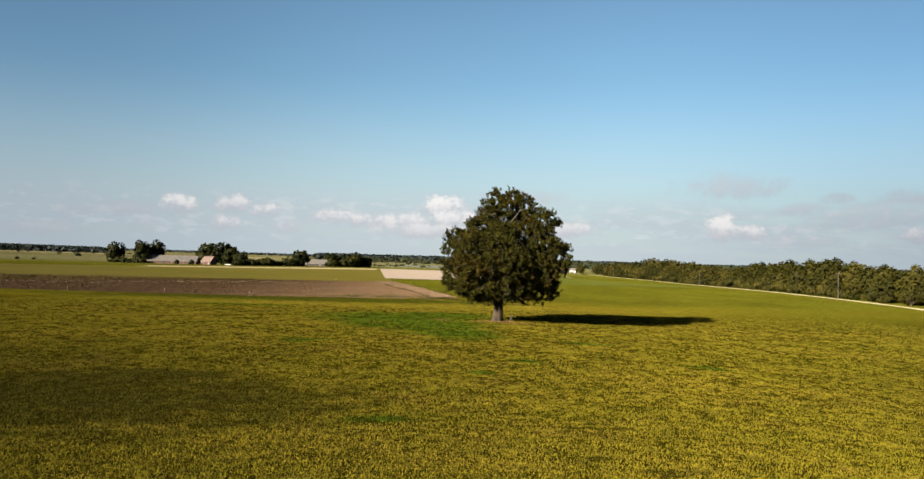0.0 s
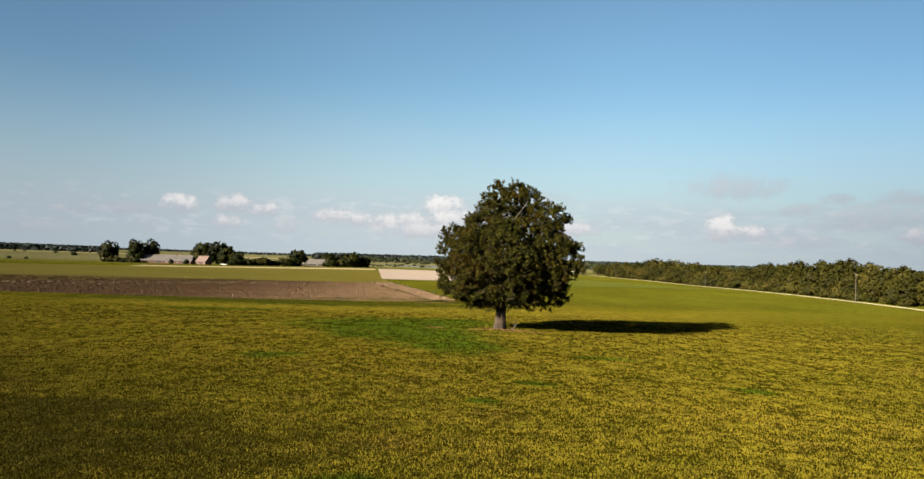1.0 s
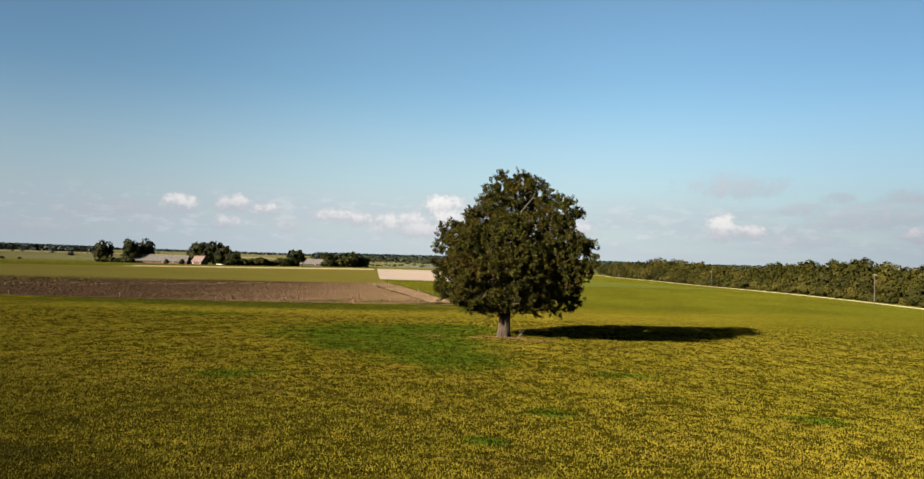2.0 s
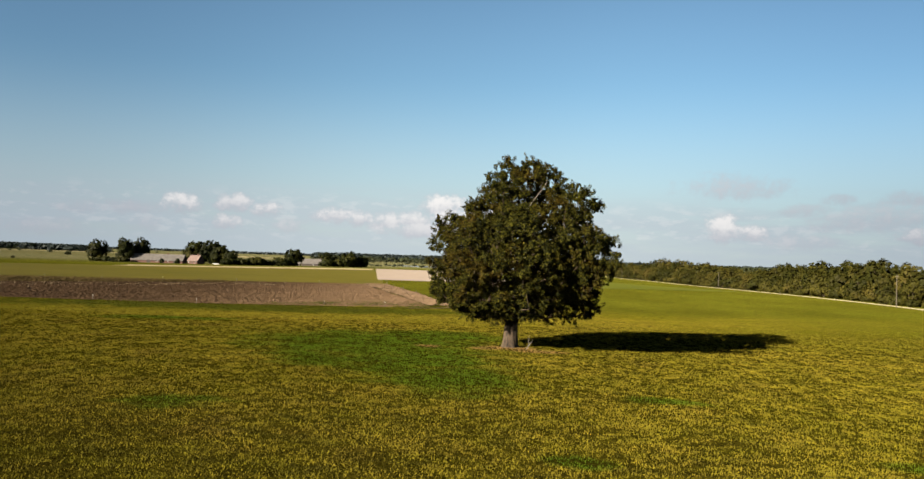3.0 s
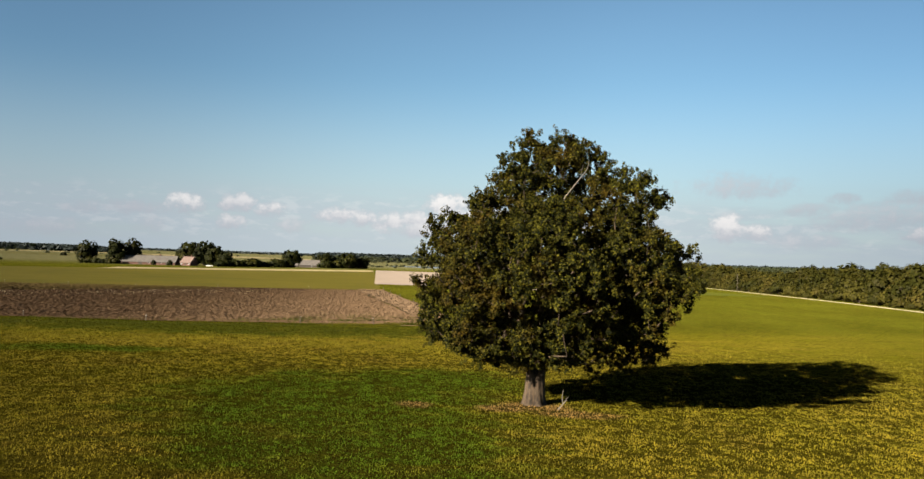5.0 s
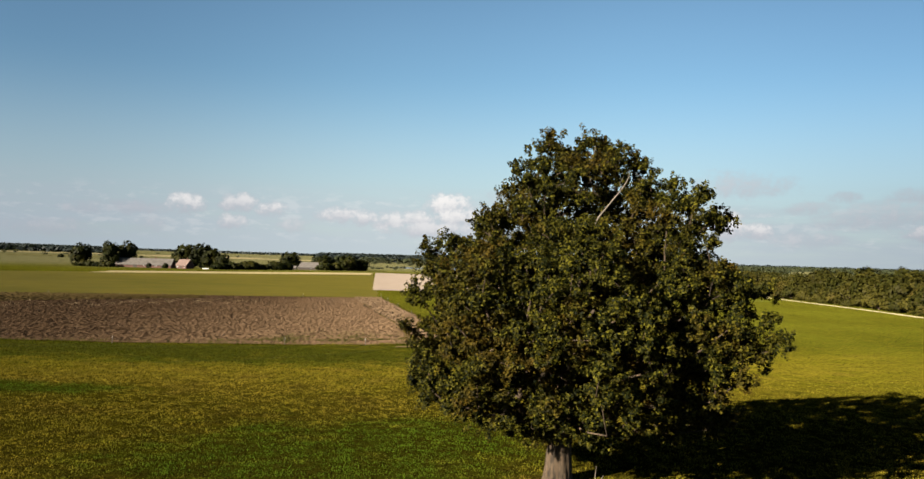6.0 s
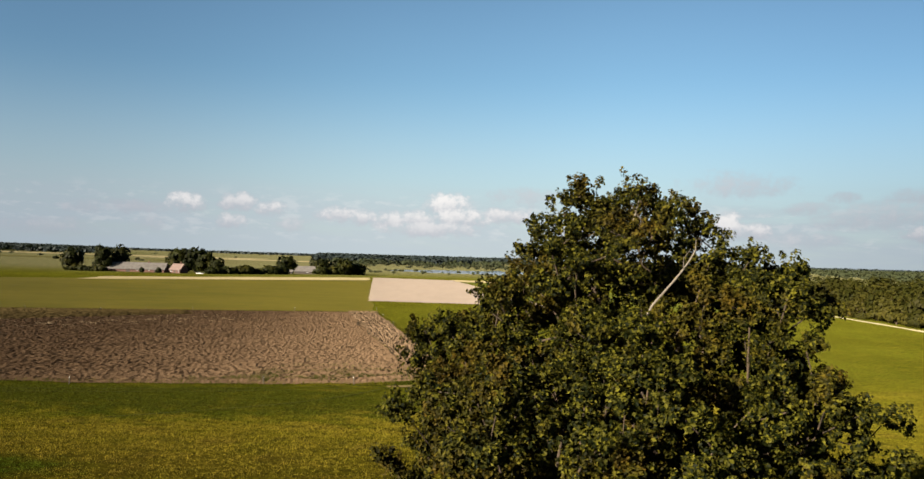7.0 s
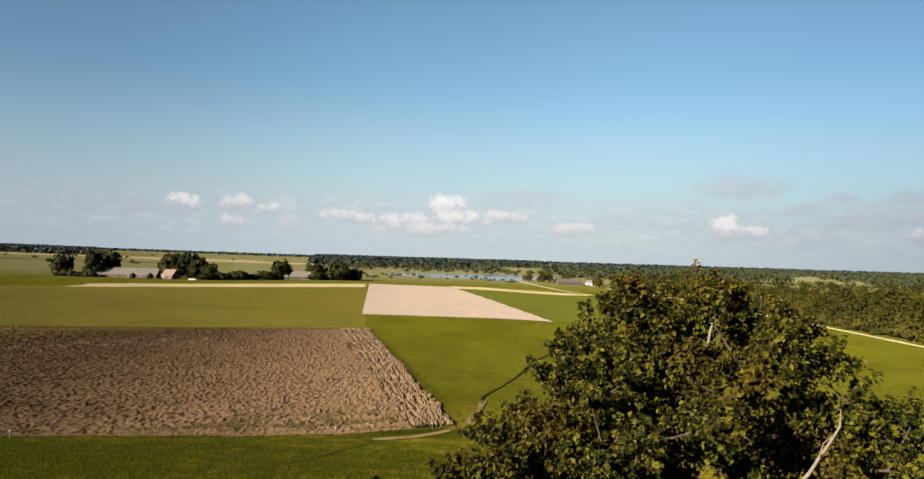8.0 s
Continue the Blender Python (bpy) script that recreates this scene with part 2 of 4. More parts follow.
def foliage(name, dark, light, tip, blotch=0.3, shine=0.35, glow=0.25, few=1.5, differ=1.0):
    """Leaves: each its own tone, whole boughs turning, a little light coming through."""
    m, n, b = surface(name, 0.65, shine)
    island = n.add("ShaderNodeNewGeometry").outputs["Random Per Island"]
    big = n.noise(n.place(), blotch, 3)
    col = n.mix(n.math("POWER", island, few), dark, light)
    col = n.mix(n.math("MULTIPLY", n.step(big, 0.47, 0.68), n.step(island, 0.15, 0.9, 0.3, 1.0)), col, tip)
    each = n.add("ShaderNodeObjectInfo").outputs["Random"]
    col = n.mix(1.0, col, n.mix(n.math("MULTIPLY_ADD", n.math("SUBTRACT", each, 0.5), differ, 0.5), (0.62, 0.66, 0.6), (1.3, 1.2, 1.2)), "MULTIPLY")
    n.link(col, b.inputs["Base Color"])
    thin = n.add("ShaderNodeBsdfTranslucent")
    n.link(n.mix(1.0, col, (1.1, 1.2, 0.5), "MULTIPLY"), thin.inputs[0])
    blend = n.add("ShaderNodeMixShader")
    blend.inputs[0].default_value = glow
    n.link(b.outputs[0], blend.inputs[1])
    n.link(thin.outputs[0], blend.inputs[2])
    out = [q for q in n.tree.nodes if q.type == "OUTPUT_MATERIAL"][0]
    n.link(blend.outputs[0], out.inputs[0])
    return m


def make_bark():
    m, n, b = surface("oak_bark", 0.9, 0.2)
    at = n.place()
    ridge = n.noise(n.stretch(at, 1, 1, 0.22), 7.0, 6, 0.65)
    patch = n.noise(at, 1.1, 3)
    col = n.mix(n.step(ridge, 0.35, 0.65), (0.007, 0.005, 0.003), (0.038, 0.026, 0.0155))
    col = n.mix(n.step(patch, 0.5, 0.7, 0, 0.6), col, (0.041, 0.030, 0.019))
    n.link(col, b.inputs["Base Color"])
    bump(n, b, ridge, 1.0, 0.06)
    return m


def make_water():
    m, n, b = surface("lake_water", 0.12, 0.5)
    b.inputs["Base Color"].default_value = (0.03, 0.045, 0.06, 1)
    bump(n, b, n.noise(n.place(), 0.6, 3), 0.15, 0.1)
    return m


def plain(name, colour, rough=0.7, metal=0.0, vary=0.25, scale=2.0):
    m, n, b = surface(name, rough, 0.3)
    b.inputs["Metallic"].default_value = metal
    f = n.noise(n.place(), scale, 5, 0.65)
    n.link(n.mix(n.step(f, 0.3, 0.7), tuple(c * (1 - vary) for c in colour), tuple(min(1, c * (1 + vary)) for c in colour)), b.inputs["Base Color"])
    return m


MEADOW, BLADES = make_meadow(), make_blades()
def make_soil():
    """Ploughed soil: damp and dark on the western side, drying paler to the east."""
    m, n, b = surface("ploughed_soil", 0.95, 0.02)
    at = n.place()
    split = n.add("ShaderNodeSeparateXYZ")
    n.link(at, split.inputs[0])
    x, y, _ = split.outputs
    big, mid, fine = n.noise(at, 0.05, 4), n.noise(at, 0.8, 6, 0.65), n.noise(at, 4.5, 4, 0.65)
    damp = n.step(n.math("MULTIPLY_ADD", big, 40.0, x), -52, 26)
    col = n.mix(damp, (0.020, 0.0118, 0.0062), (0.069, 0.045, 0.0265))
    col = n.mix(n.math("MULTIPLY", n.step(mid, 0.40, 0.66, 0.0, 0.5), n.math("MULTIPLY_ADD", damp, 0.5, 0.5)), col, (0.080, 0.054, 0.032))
    col = n.mix(n.step(fine, 0.50, 0.66, 0.0, 0.45), col, (0.030, 0.020, 0.011))
    n.link(col, b.inputs["Base Color"])
    bump(n, b, n.math("ADD", mid, n.math("MULTIPLY", fine, 0.7)), 0.9, 0.14)
    return m


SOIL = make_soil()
TILLED = earthy("tilled_headland", (0.0479, 0.0323, 0.0192), (0.0838, 0.0575, 0.0359), 1.4, relief=0.10)
PALE = earthy("harvested_ground", (0.098, 0.081, 0.068), (0.110, 0.091, 0.076), 0.2, relief=0.02, streak=(1.0, 0.25, 1.0, 12), grain=0.12)
STRAW = earthy("straw_strip", (0.100, 0.083, 0.044), (0.140, 0.118, 0.068), 0.3, relief=0.03, grain=0.25)
GRAVEL = earthy("track_gravel", (0.0994, 0.0895, 0.0536), (0.1454, 0.1300, 0.0826), 0.6, relief=0.02)
LEY = earthy("ley_grass", (0.023, 0.0265, 0.0025), (0.029, 0.032, 0.003), 0.10, relief=0.05, streak=(0.8, 0.5, 1.0, 15), grain=0.3)
HAYFIELD = earthy("dry_hayfield", (0.028, 0.0255, 0.003), (0.041, 0.0345, 0.005), 0.07, relief=0.05, streak=(0.6, 1.0, 1.0, -8), grain=0.3)
RANK = earthy("rank_grass", (0.012, 0.014, 0.002), (0.024, 0.024, 0.004), 0.6, relief=0.08)
# near-black brown, used only as painted shade along the headland
FURROW_SHADE = earthy("furrow_shade", (0.014, 0.010, 0.006), (0.030, 0.021, 0.012), 0.8, relief=0.05)
FALLOW = earthy("fallow_weeds", (0.026, 0.019, 0.007), (0.046, 0.033, 0.013), 0.5, relief=0.08)
STALK = plain("dry_stalks", (0.1520, 0.1240, 0.0720), 0.8)
WEED = earthy("field_weeds", (0.0180, 0.0225, 0.0030), (0.0375, 0.0390, 0.0075), 0.6)
FOOTPATH = earthy("trodden_earth", (0.0372, 0.0291, 0.0121), (0.0662, 0.0500, 0.0243), 0.8, relief=0.02)
OAK_LEAF = foliage("oak_leaves", (0.0020, 0.0033, 0.0004), (0.048, 0.046, 0.0045), (0.032, 0.021, 0.0024), 0.35, 0.04, 0.05, 2.4, 0.0)
WOOD_LEAF = foliage("wood_leaves", (0.0120, 0.0122, 0.0020), (0.0220, 0.0212, 0.0036), (0.0240, 0.0200, 0.0042), 0.08, 0.04, 0.06, 1.1, 2.2)
DARK_LEAF = foliage("dark_leaves", (0.0040, 0.0058, 0.0009), (0.0125, 0.0150, 0.0022), (0.0220, 0.0215, 0.0033), 0.12, 0.05, 0.1)
# distance haze is put into these two leaf colours, greyer and bluer
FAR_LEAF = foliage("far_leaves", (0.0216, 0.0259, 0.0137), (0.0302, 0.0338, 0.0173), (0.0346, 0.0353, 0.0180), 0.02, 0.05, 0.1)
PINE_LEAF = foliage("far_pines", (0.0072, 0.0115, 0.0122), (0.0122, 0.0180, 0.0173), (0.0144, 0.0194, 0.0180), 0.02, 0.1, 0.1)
BARK, WATER = make_bark(), make_water()
GREYWOOD = plain("weathered_wood", (0.040, 0.034, 0.026), 0.9, scale=9)
DEADWOOD = plain("dead_wood", (0.072, 0.062, 0.050), 0.9, scale=8)
FIBRE = plain("fibre_cement_roof", (0.058, 0.053, 0.050), 0.85, scale=0.6)
PINKROOF = plain("faded_tile_roof", (0.088, 0.060, 0.052), 0.85, scale=0.8)
BRICK = plain("red_brick", (0.062, 0.029, 0.021), 0.9, scale=1.5)
BOARD = plain("brown_boards", (0.030, 0.024, 0.019), 0.9, scale=1.5)
WHITE = plain("white_paint", (0.42, 0.41, 0.40), 0.6, vary=0.05)
GLASS = plain("window_glass", (0.03, 0.035, 0.04), 0.1)
RUBBER = plain("rubber", (0.03, 0.03, 0.03), 0.8)
CERAMIC = plain("insulator", (0.16, 0.13, 0.10), 0.3)


# ---- ground ----
def smooth(v, lo, hi):
    k = np.clip((v - lo) / (hi - lo), 0, 1)
    return k * k * (3 - 2 * k)


def lake_mask(x, y):
    u, v = (x - 18 - 0.12 * (y - 930)) / 112, (y - 940) / 92
    return smooth(1.15 - (u * u + v * v), 0, 0.3)


def height(x, y):
    """The lie of the land: nearly level, falling gently to the right and ahead, with far hills to the left."""
    x, y = np.asarray(x, float), np.asarray(y, float)
    right = smooth(x, 25, 110)
    h = -0.8 * smooth(x, 8, 42) - 0.8 * smooth(y, 450, 900) - (0.6 * smooth(y, 108, 150) + 0.6 * smooth(y, 150, 320)) * (1 - right)
    h = h - 3.0 * smooth(y, 180, 560) * (1 - smooth(y, 620, 820)) * right
    h = h + 0.6 * np.exp(-((x + 12) / 24) ** 2 - ((y - 76) / 24) ** 2)
    h = h - 0.3 * smooth(-x, 60, 200) * smooth(y, 330, 540)
    h = h - 2.2 * lake_mask(x, y)
    far = smooth(np.hypot(x, y), 1200, 3200)
    hill = 10 * np.exp(-((x + 2450) / 900) ** 2 - ((y - 3300) / 800) ** 2) + 4 * np.exp(-((x + 1500) / 900) ** 2 - ((y - 4100) / 500) ** 2)
    return h + hill * far


def mesh_from(name, verts, faces, material, flat=True):
    """A mesh from arrays: verts (n, 3), faces (m, k) with k corners each."""
    me = bpy.data.meshes.new(name)
    verts, faces = np.asarray(verts, np.float32), np.asarray(faces, np.int32)
    m, k = faces.shape
    me.vertices.add(len(verts))
    me.vertices.foreach_set("co", verts.ravel())
    me.loops.add(m * k)
    me.loops.foreach_set("vertex_index", faces.ravel())
    me.polygons.add(m)
    me.polygons.foreach_set("loop_start", np.arange(0, m * k, k, dtype=np.int32))
    me.polygons.foreach_set("use_smooth", np.full(m, not flat))
    me.materials.append(material)
    me.update(calc_edges=True)
    me.validate()
    return me


def part(name, data, material, parent, label=""):
    """One mesh object under a thing or a part; data: a bmesh or a finished mesh."""
    if isinstance(data, bmesh.types.BMesh):
        me = bpy.data.meshes.new(name)
        data.to_mesh(me)
        data.free()
        me.materials.append(material)
    else:
        me = data
    ob = new(name, me)
    ob.parent = parent
    return tagged(ob, label)


def grid_mesh(name, xs, ys, material, rise):
    gx, gy = np.meshgrid(xs, ys)
    gz = rise(gx, gy)
    nx, ny = len(xs), len(ys)
    ids = np.arange(nx * ny).reshape(ny, nx)
    faces = np.stack([ids[:-1, :-1], ids[:-1, 1:], ids[1:, 1:], ids[1:, :-1]], -1).reshape(-1, 4)
    return mesh_from(name, np.stack([gx, gy, gz], -1).reshape(-1, 3), faces, material, False)


def steps(near, first, grow, limit):
    """Coordinates from 0 outwards: even up to near, then ever wider."""
    out, s = list(np.arange(0, near, first)), first
    while out[-1] < limit:
        s *= grow
        out.append(out[-1] + s)
    return np.array(out)


def blotches(x, y, size, seed):
    """Smooth random values between 0 and 1 over the plan, about size metres apart."""
    table = np.random.default_rng(seed).random((64, 64))
    u, v = x / size, y / size
    i, j = np.floor(u).astype(int), np.floor(v).astype(int)
    fu, fv = smooth(u - i, 0, 1), smooth(v - j, 0, 1)
    i, j = i % 64, j % 64
    k, m = (i + 1) % 64, (j + 1) % 64
    return (table[i, j] * (1 - fu) + table[k, j] * fu) * (1 - fv) + (table[i, m] * (1 - fu) + table[k, m] * fu) * fv


def tiny(x, y):
    """Uneven turf, close to the path only."""
    k = smooth(150 - y, 0, 20) * smooth(70 - np.abs(x), 0, 20)
    return k * (0.10 * (blotches(x, y, 3.1, 3) - 0.5) + 0.05 * (blotches(x, y, 1.5, 4) - 0.5))


rng = np.random.default_rng(7)
sx = steps(70, 1.4, 1.09, 4700)
xs = np.concatenate([-sx[:0:-1], sx])
ys = np.concatenate([-steps(20, 4.0, 1.2, 4700)[:0:-1], np.arange(0, 150, 1.0), 150 + steps(40, 2.0, 1.05, 4550)])
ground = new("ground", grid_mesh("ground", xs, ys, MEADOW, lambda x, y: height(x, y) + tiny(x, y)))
tagged(ground, "wide level meadow of olive-green and straw-coloured short grass", "meadow", kind="structure")


def patch(name, corners, du, dv, lift, material, relief=None, ragged=0.4, bend=None):
    """A field laid on the ground: four corners (near left, near right, far right, far left), ragged at its edges."""
    a, b, c, d = (np.array(q, float) for q in corners)
    nu = max(4, int(max(np.linalg.norm(b - a), np.linalg.norm(c - d)) / du))
    nv = max(4, int(max(np.linalg.norm(d - a), np.linalg.norm(c - b)) / dv))
    u, v = np.meshgrid(np.linspace(0, 1, nu + 1), np.linspace(0, 1, nv + 1))
    u3, v3 = u[..., None], v[..., None]
    p = (a * (1 - u3) + b * u3) * (1 - v3) + (d * (1 - u3) + c * u3) * v3
    if bend:
        near = np.interp(p[..., 0], [q[0] for q in bend], [q[1] for q in bend]) - (a[1] + (b[1] - a[1]) * u)
        p[..., 1] += near * (1 - v)
    wob = ragged * (np.sin(p[..., 0] * 0.55 + p[..., 1] * 0.31) * 0.6 + np.random.default_rng(int(abs(a[0]) * 10)).normal(size=u.shape) * 0.5)
    edge = np.maximum(np.abs(u - 0.5), np.abs(v - 0.5)) > 0.499
    p = p + np.where(edge, wob, 0)[..., None]
    z = height(p[..., 0], p[..., 1]) + lift
    if relief is not None:
        z = z + relief(p, u, v)
    ids = np.arange(u.size).reshape(u.shape)
    faces = np.stack([ids[:-1, :-1], ids[:-1, 1:], ids[1:, 1:], ids[1:, :-1]], -1).reshape(-1, 4)
    return new(name, mesh_from(name, np.concatenate([p, z[..., None]], -1).reshape(-1, 3), faces, material, relief is not None))


def ribbon(name, points, width, lift, material, profile=((-1, 0.0), (1, 0.0)), step=1.5, kind="structure"):
    """A strip along a line of points, with a cross profile of (side, height)."""
    pts = [Vector(q) for q in points]
    line = []
    for i in range(len(pts) - 1):
        p0, p1, p2, p3 = pts[max(i - 1, 0)], pts[i], pts[i + 1], pts[min(i + 2, len(pts) - 1)]
        for k in range(max(2, int((p2 - p1).length / step))):
            t = k / max(2, int((p2 - p1).length / step))
            line.append(0.5 * (2 * p1 + (p2 - p0) * t + (2 * p0 - 5 * p1 + 4 * p2 - p3) * t * t + (3 * p1 - 3 * p2 + p3 - p0) * t ** 3))
    line.append(pts[-1])
    verts, faces, k = [], [], len(profile)
    for i, q in enumerate(line):
        t = (line[min(i + 1, len(line) - 1)] - line[max(i - 1, 0)]).normalized()
        s = Vector((t.y, -t.x)) * width / 2 * (1 + 0.18 * math.sin(i * 0.9) + 0.1 * math.sin(i * 2.3))
        for side, up in profile:
            r = q + s * side
            verts.append((r.x, r.y, float(height(r.x, r.y)) + lift + up))
    for i in range(len(line) - 1):
        for j in range(k - 1):
            faces.append((i * k + j, i * k + j + 1, (i + 1) * k + j + 1, (i + 1) * k + j))
    return new(name, mesh_from(name, verts, faces, material, False))


def clods(size, rough, seed):
    r = np.random.default_rng(seed)

    def relief(p, u, v):
        base = r.random(u.shape) ** 2.2 * size
        wave = rough * np.sin(p[..., 0] * 1.9 + 2.1 * np.sin(p[..., 1] * 0.7)) * np.sin(p[..., 1] * 2.3 + 1.7 * np.sin(p[..., 0] * 0.45))
        fade = smooth(np.minimum(np.minimum(u, 1 - u), np.minimum(v, 1 - v)), 0, 0.01)
        return (base + wave) * fade
    return relief


def furrows(size, seed):
    r = np.random.default_rng(seed)

    def relief(p, u, v):
        row = u * 5.4 + 0.22 * np.sin(v * 9) + 0.14 * np.sin(v * 41 + u * 7) + 0.10 * np.sin(v * 97 + u * 3)
        groove = np.exp(-(((row % 1.0) - 0.5) / 0.17) ** 2)
        broken = np.clip(0.45 + 0.5 * np.sin(v * 37 + 5 * np.floor(row)) + 0.5 * np.sin(v * 91 + 3 * np.floor(row)), 0.0, 1)
        return 0.20 - 0.26 * groove * broken + r.random(u.shape) ** 1.6 * size
    return relief


NEAR_EDGE = [(-150, 153), (-98, 152.5), (-59, 151.5), (-43.5, 151.4), (-23, 154.2), (-13, 156.2), (-5, 160), (0, 162)]
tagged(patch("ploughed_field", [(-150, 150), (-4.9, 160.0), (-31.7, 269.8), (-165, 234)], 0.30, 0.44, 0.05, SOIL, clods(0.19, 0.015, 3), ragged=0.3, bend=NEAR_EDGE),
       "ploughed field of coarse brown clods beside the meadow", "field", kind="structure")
tagged(patch("headland", [(-5.6, 159.6), (-0.8, 161.8), (-25.0, 271.5), (-32.4, 269.5)], 0.18, 0.6, 0.05, TILLED, furrows(0.2, 4), ragged=0.4),
       "paler tilled strip with furrows along the ploughed field", "field", kind="structure")
tagged(patch("fallow_strip", [(-155, 163), (-66, 246), (-72, 257), (-172, 231)], 0.7, 0.7, 0.09, FALLOW, clods(0.36, 0.04, 5), ragged=0.9),
       "dark unploughed fallow strip at the field's far side", "field", kind="structure")
tagged(patch("hayfield", [(-420, 168), (-25.5, 273), (-61, 538), (-360, 320)], 6, 6, 0.06, HAYFIELD, ragged=0.4),
       "dry yellow-green mown hayfield behind the ploughed field", "field", kind="structure")
tagged(patch("harvested_field", [(-33.5, 321), (29, 320.5), (-9.5, 575), (-66, 588)], 3, 3, 0.10, PALE, ragged=0.25),
       "bare harvested field of pale pinkish tan earth", "field", kind="structure")
tagged(patch("far_ley", [(30.5, 320), (115, 330), (70, 560), (-7, 572)], 5, 6, 0.08, LEY, ragged=0.6),
       "green strip of ley grass behind the harvested field", "field", kind="structure")
tagged(patch("straw_strip", [(-190, 430), (-61, 525), (-67, 582), (-198, 470)], 5, 4, 0.12, STRAW, ragged=0.8),
       "narrow strip of pale straw stubble before the farm", "field", kind="structure")
tagged(patch("stubble_field", [(-8, 545), (60, 534), (84, 558), (-10, 584)], 4, 4, 0.16, STRAW, ragged=0.8),
       "strip of pale straw stubble behind the ley grass", "field", kind="structure")
tagged(ribbon("farm_lane", [(-8, 578), (30, 584), (66, 572), (84, 566)], 5.0, 0.14, STRAW),
       "pale grassy farm lane behind the fields", "lane", kind="structure")
TRACK = [(104, 140), (111.6, 200), (117, 250), (122, 300), (126.3, 350), (130.3, 400), (133.7, 450), (137, 500), (139, 550), (135, 620), (122, 690), (105, 745), (80, 830), (20, 900)]
tagged(ribbon("gravel_track", TRACK, 1.8, 0.10, GRAVEL, ((-1, -0.05), (-0.8, 0.05), (-0.3, 0.0), (0, 0.06), (0.3, 0.0), (0.8, 0.05), (1, -0.05)), 4),
       "pale gravel track along the edge of the wood", "track", kind="structure")
tagged(ribbon("lane", [(84, 566), (72, 610), (58, 720), (52, 790)], 4.0, 0.12, GRAVEL), "pale gravel lane towards the lake", "lane", kind="structure")
tagged(ribbon("footpath", [(-9, 154.6), (-5, 156.2), (-0.8, 160.4), (1.2, 166), (2.3, 173.5), (2.6, 177)], 0.9, 0.09, FOOTPATH),
       "narrow trodden earth path past the field's corner", "path", kind="structure")
tagged(ribbon("ditch", [(2.4, 175), (2.7, 180), (5.6, 189), (9.1, 201), (13, 217.5), (17.9, 232), (24, 246)], 0.5, 0.05, RANK,
              ((-1, 0.02), (-0.6, 0.12), (-0.2, 0.02), (0.2, 0.02), (0.6, 0.12), (1, 0.02)), 1.0),
       "narrow winding ditch with dark damp banks", "ditch", kind="structure")
for line in ([(-60, 143.5), (-41.6, 146), (-26.7, 148.8), (-11, 153.6), (-8, 154.6)], [(-60, 145.3), (-41.6, 147.8), (-26.7, 150.6), (-11, 155.2), (-8, 156)],
             [(-32, 134), (-20, 141.7), (-14, 147), (-8.6, 154.2)]):
    tagged(ribbon("wheel_rut", line, 0.2, 0.07, RANK), "dark wheel rut pressed into the grass", "rut", kind="structure")
# flat dark ribbon standing in for the shade of a deep furrow
tagged(ribbon("furrow", [(-5.5, 160.6), (-7.2, 166), (-8.0, 171), (-10.0, 178), (-11.6, 184), (-12.6, 191), (-14.9, 198), (-16.0, 205), (-18.9, 212), (-20.2, 221), (-23.4, 229), (-24.6, 238)], 0.42, 0.24, FURROW_SHADE), "dark strip painted as furrow shade between the ploughed field and its headland", "furrow", kind="structure")

lake_x, lake_y = np.linspace(-260, 360, 60), np.linspace(770, 1110, 40)
tagged(new("water", grid_mesh("water", lake_x, lake_y, WATER, lambda x, y: height(x, y) * 0 - 2.6)), "calm grey-blue lake beyond the fields", "lake", kind="structure")


# ---- plants ----
def tubes(paths, sides=6):
    """Tapered tubes along paths: each a list of (x, y, z, radius)."""
    verts, faces, base = [], [], 0
    ang = np.arange(sides) * 2 * math.pi / sides
    for path in paths:
        p = np.array([q[:3] for q in path], float)
        r = np.array([q[3] for q in path], float)
        t = np.gradient(p, axis=0)
        t /= np.linalg.norm(t, axis=1)[:, None] + 1e-9
        ref = np.array([0.31, 0.87, 0.38]) if abs(t[0, 2]) > 0.8 else np.array([0.0, 0.0, 1.0])
        s = np.cross(t, ref)
        s /= np.linalg.norm(s, axis=1)[:, None] + 1e-9
        w = np.cross(t, s)
        ring = p[:, None] + r[:, None, None] * (np.cos(ang)[None, :, None] * s[:, None] + np.sin(ang)[None, :, None] * w[:, None])
        verts.append(ring.reshape(-1, 3))
        n = len(p)
        ids = base + np.arange(n * sides).reshape(n, sides)
        nxt = np.roll(ids, -1, axis=1)
        faces.append(np.stack([ids[:-1], nxt[:-1], nxt[1:], ids[1:]], -1).reshape(-1, 4))
        base += n * sides
    return np.concatenate(verts), np.concatenate(faces)


def unit(v):
    return v / (np.linalg.norm(v, axis=-1, keepdims=True) + 1e-9)


def leaf_quads(centres, normals, size, r):
    """Single folded leaf shapes: a diamond with a bent midrib."""
    n = len(centres)
    spin = unit(r.normal(size=(n, 3)))
    along = unit(np.cross(normals, spin))
    across = np.cross(normals, along)
    s = size[:, None]
    up = normals * s * 0.16
    base, tip = centres - along * s * 0.5, centres + along * s * 0.5
    v = np.stack([base, centres + across * s * 0.33 + up, tip, centres - across * s * 0.33 + up], 1)
    return v.reshape(-1, 3), np.arange(n * 4).reshape(n, 4)


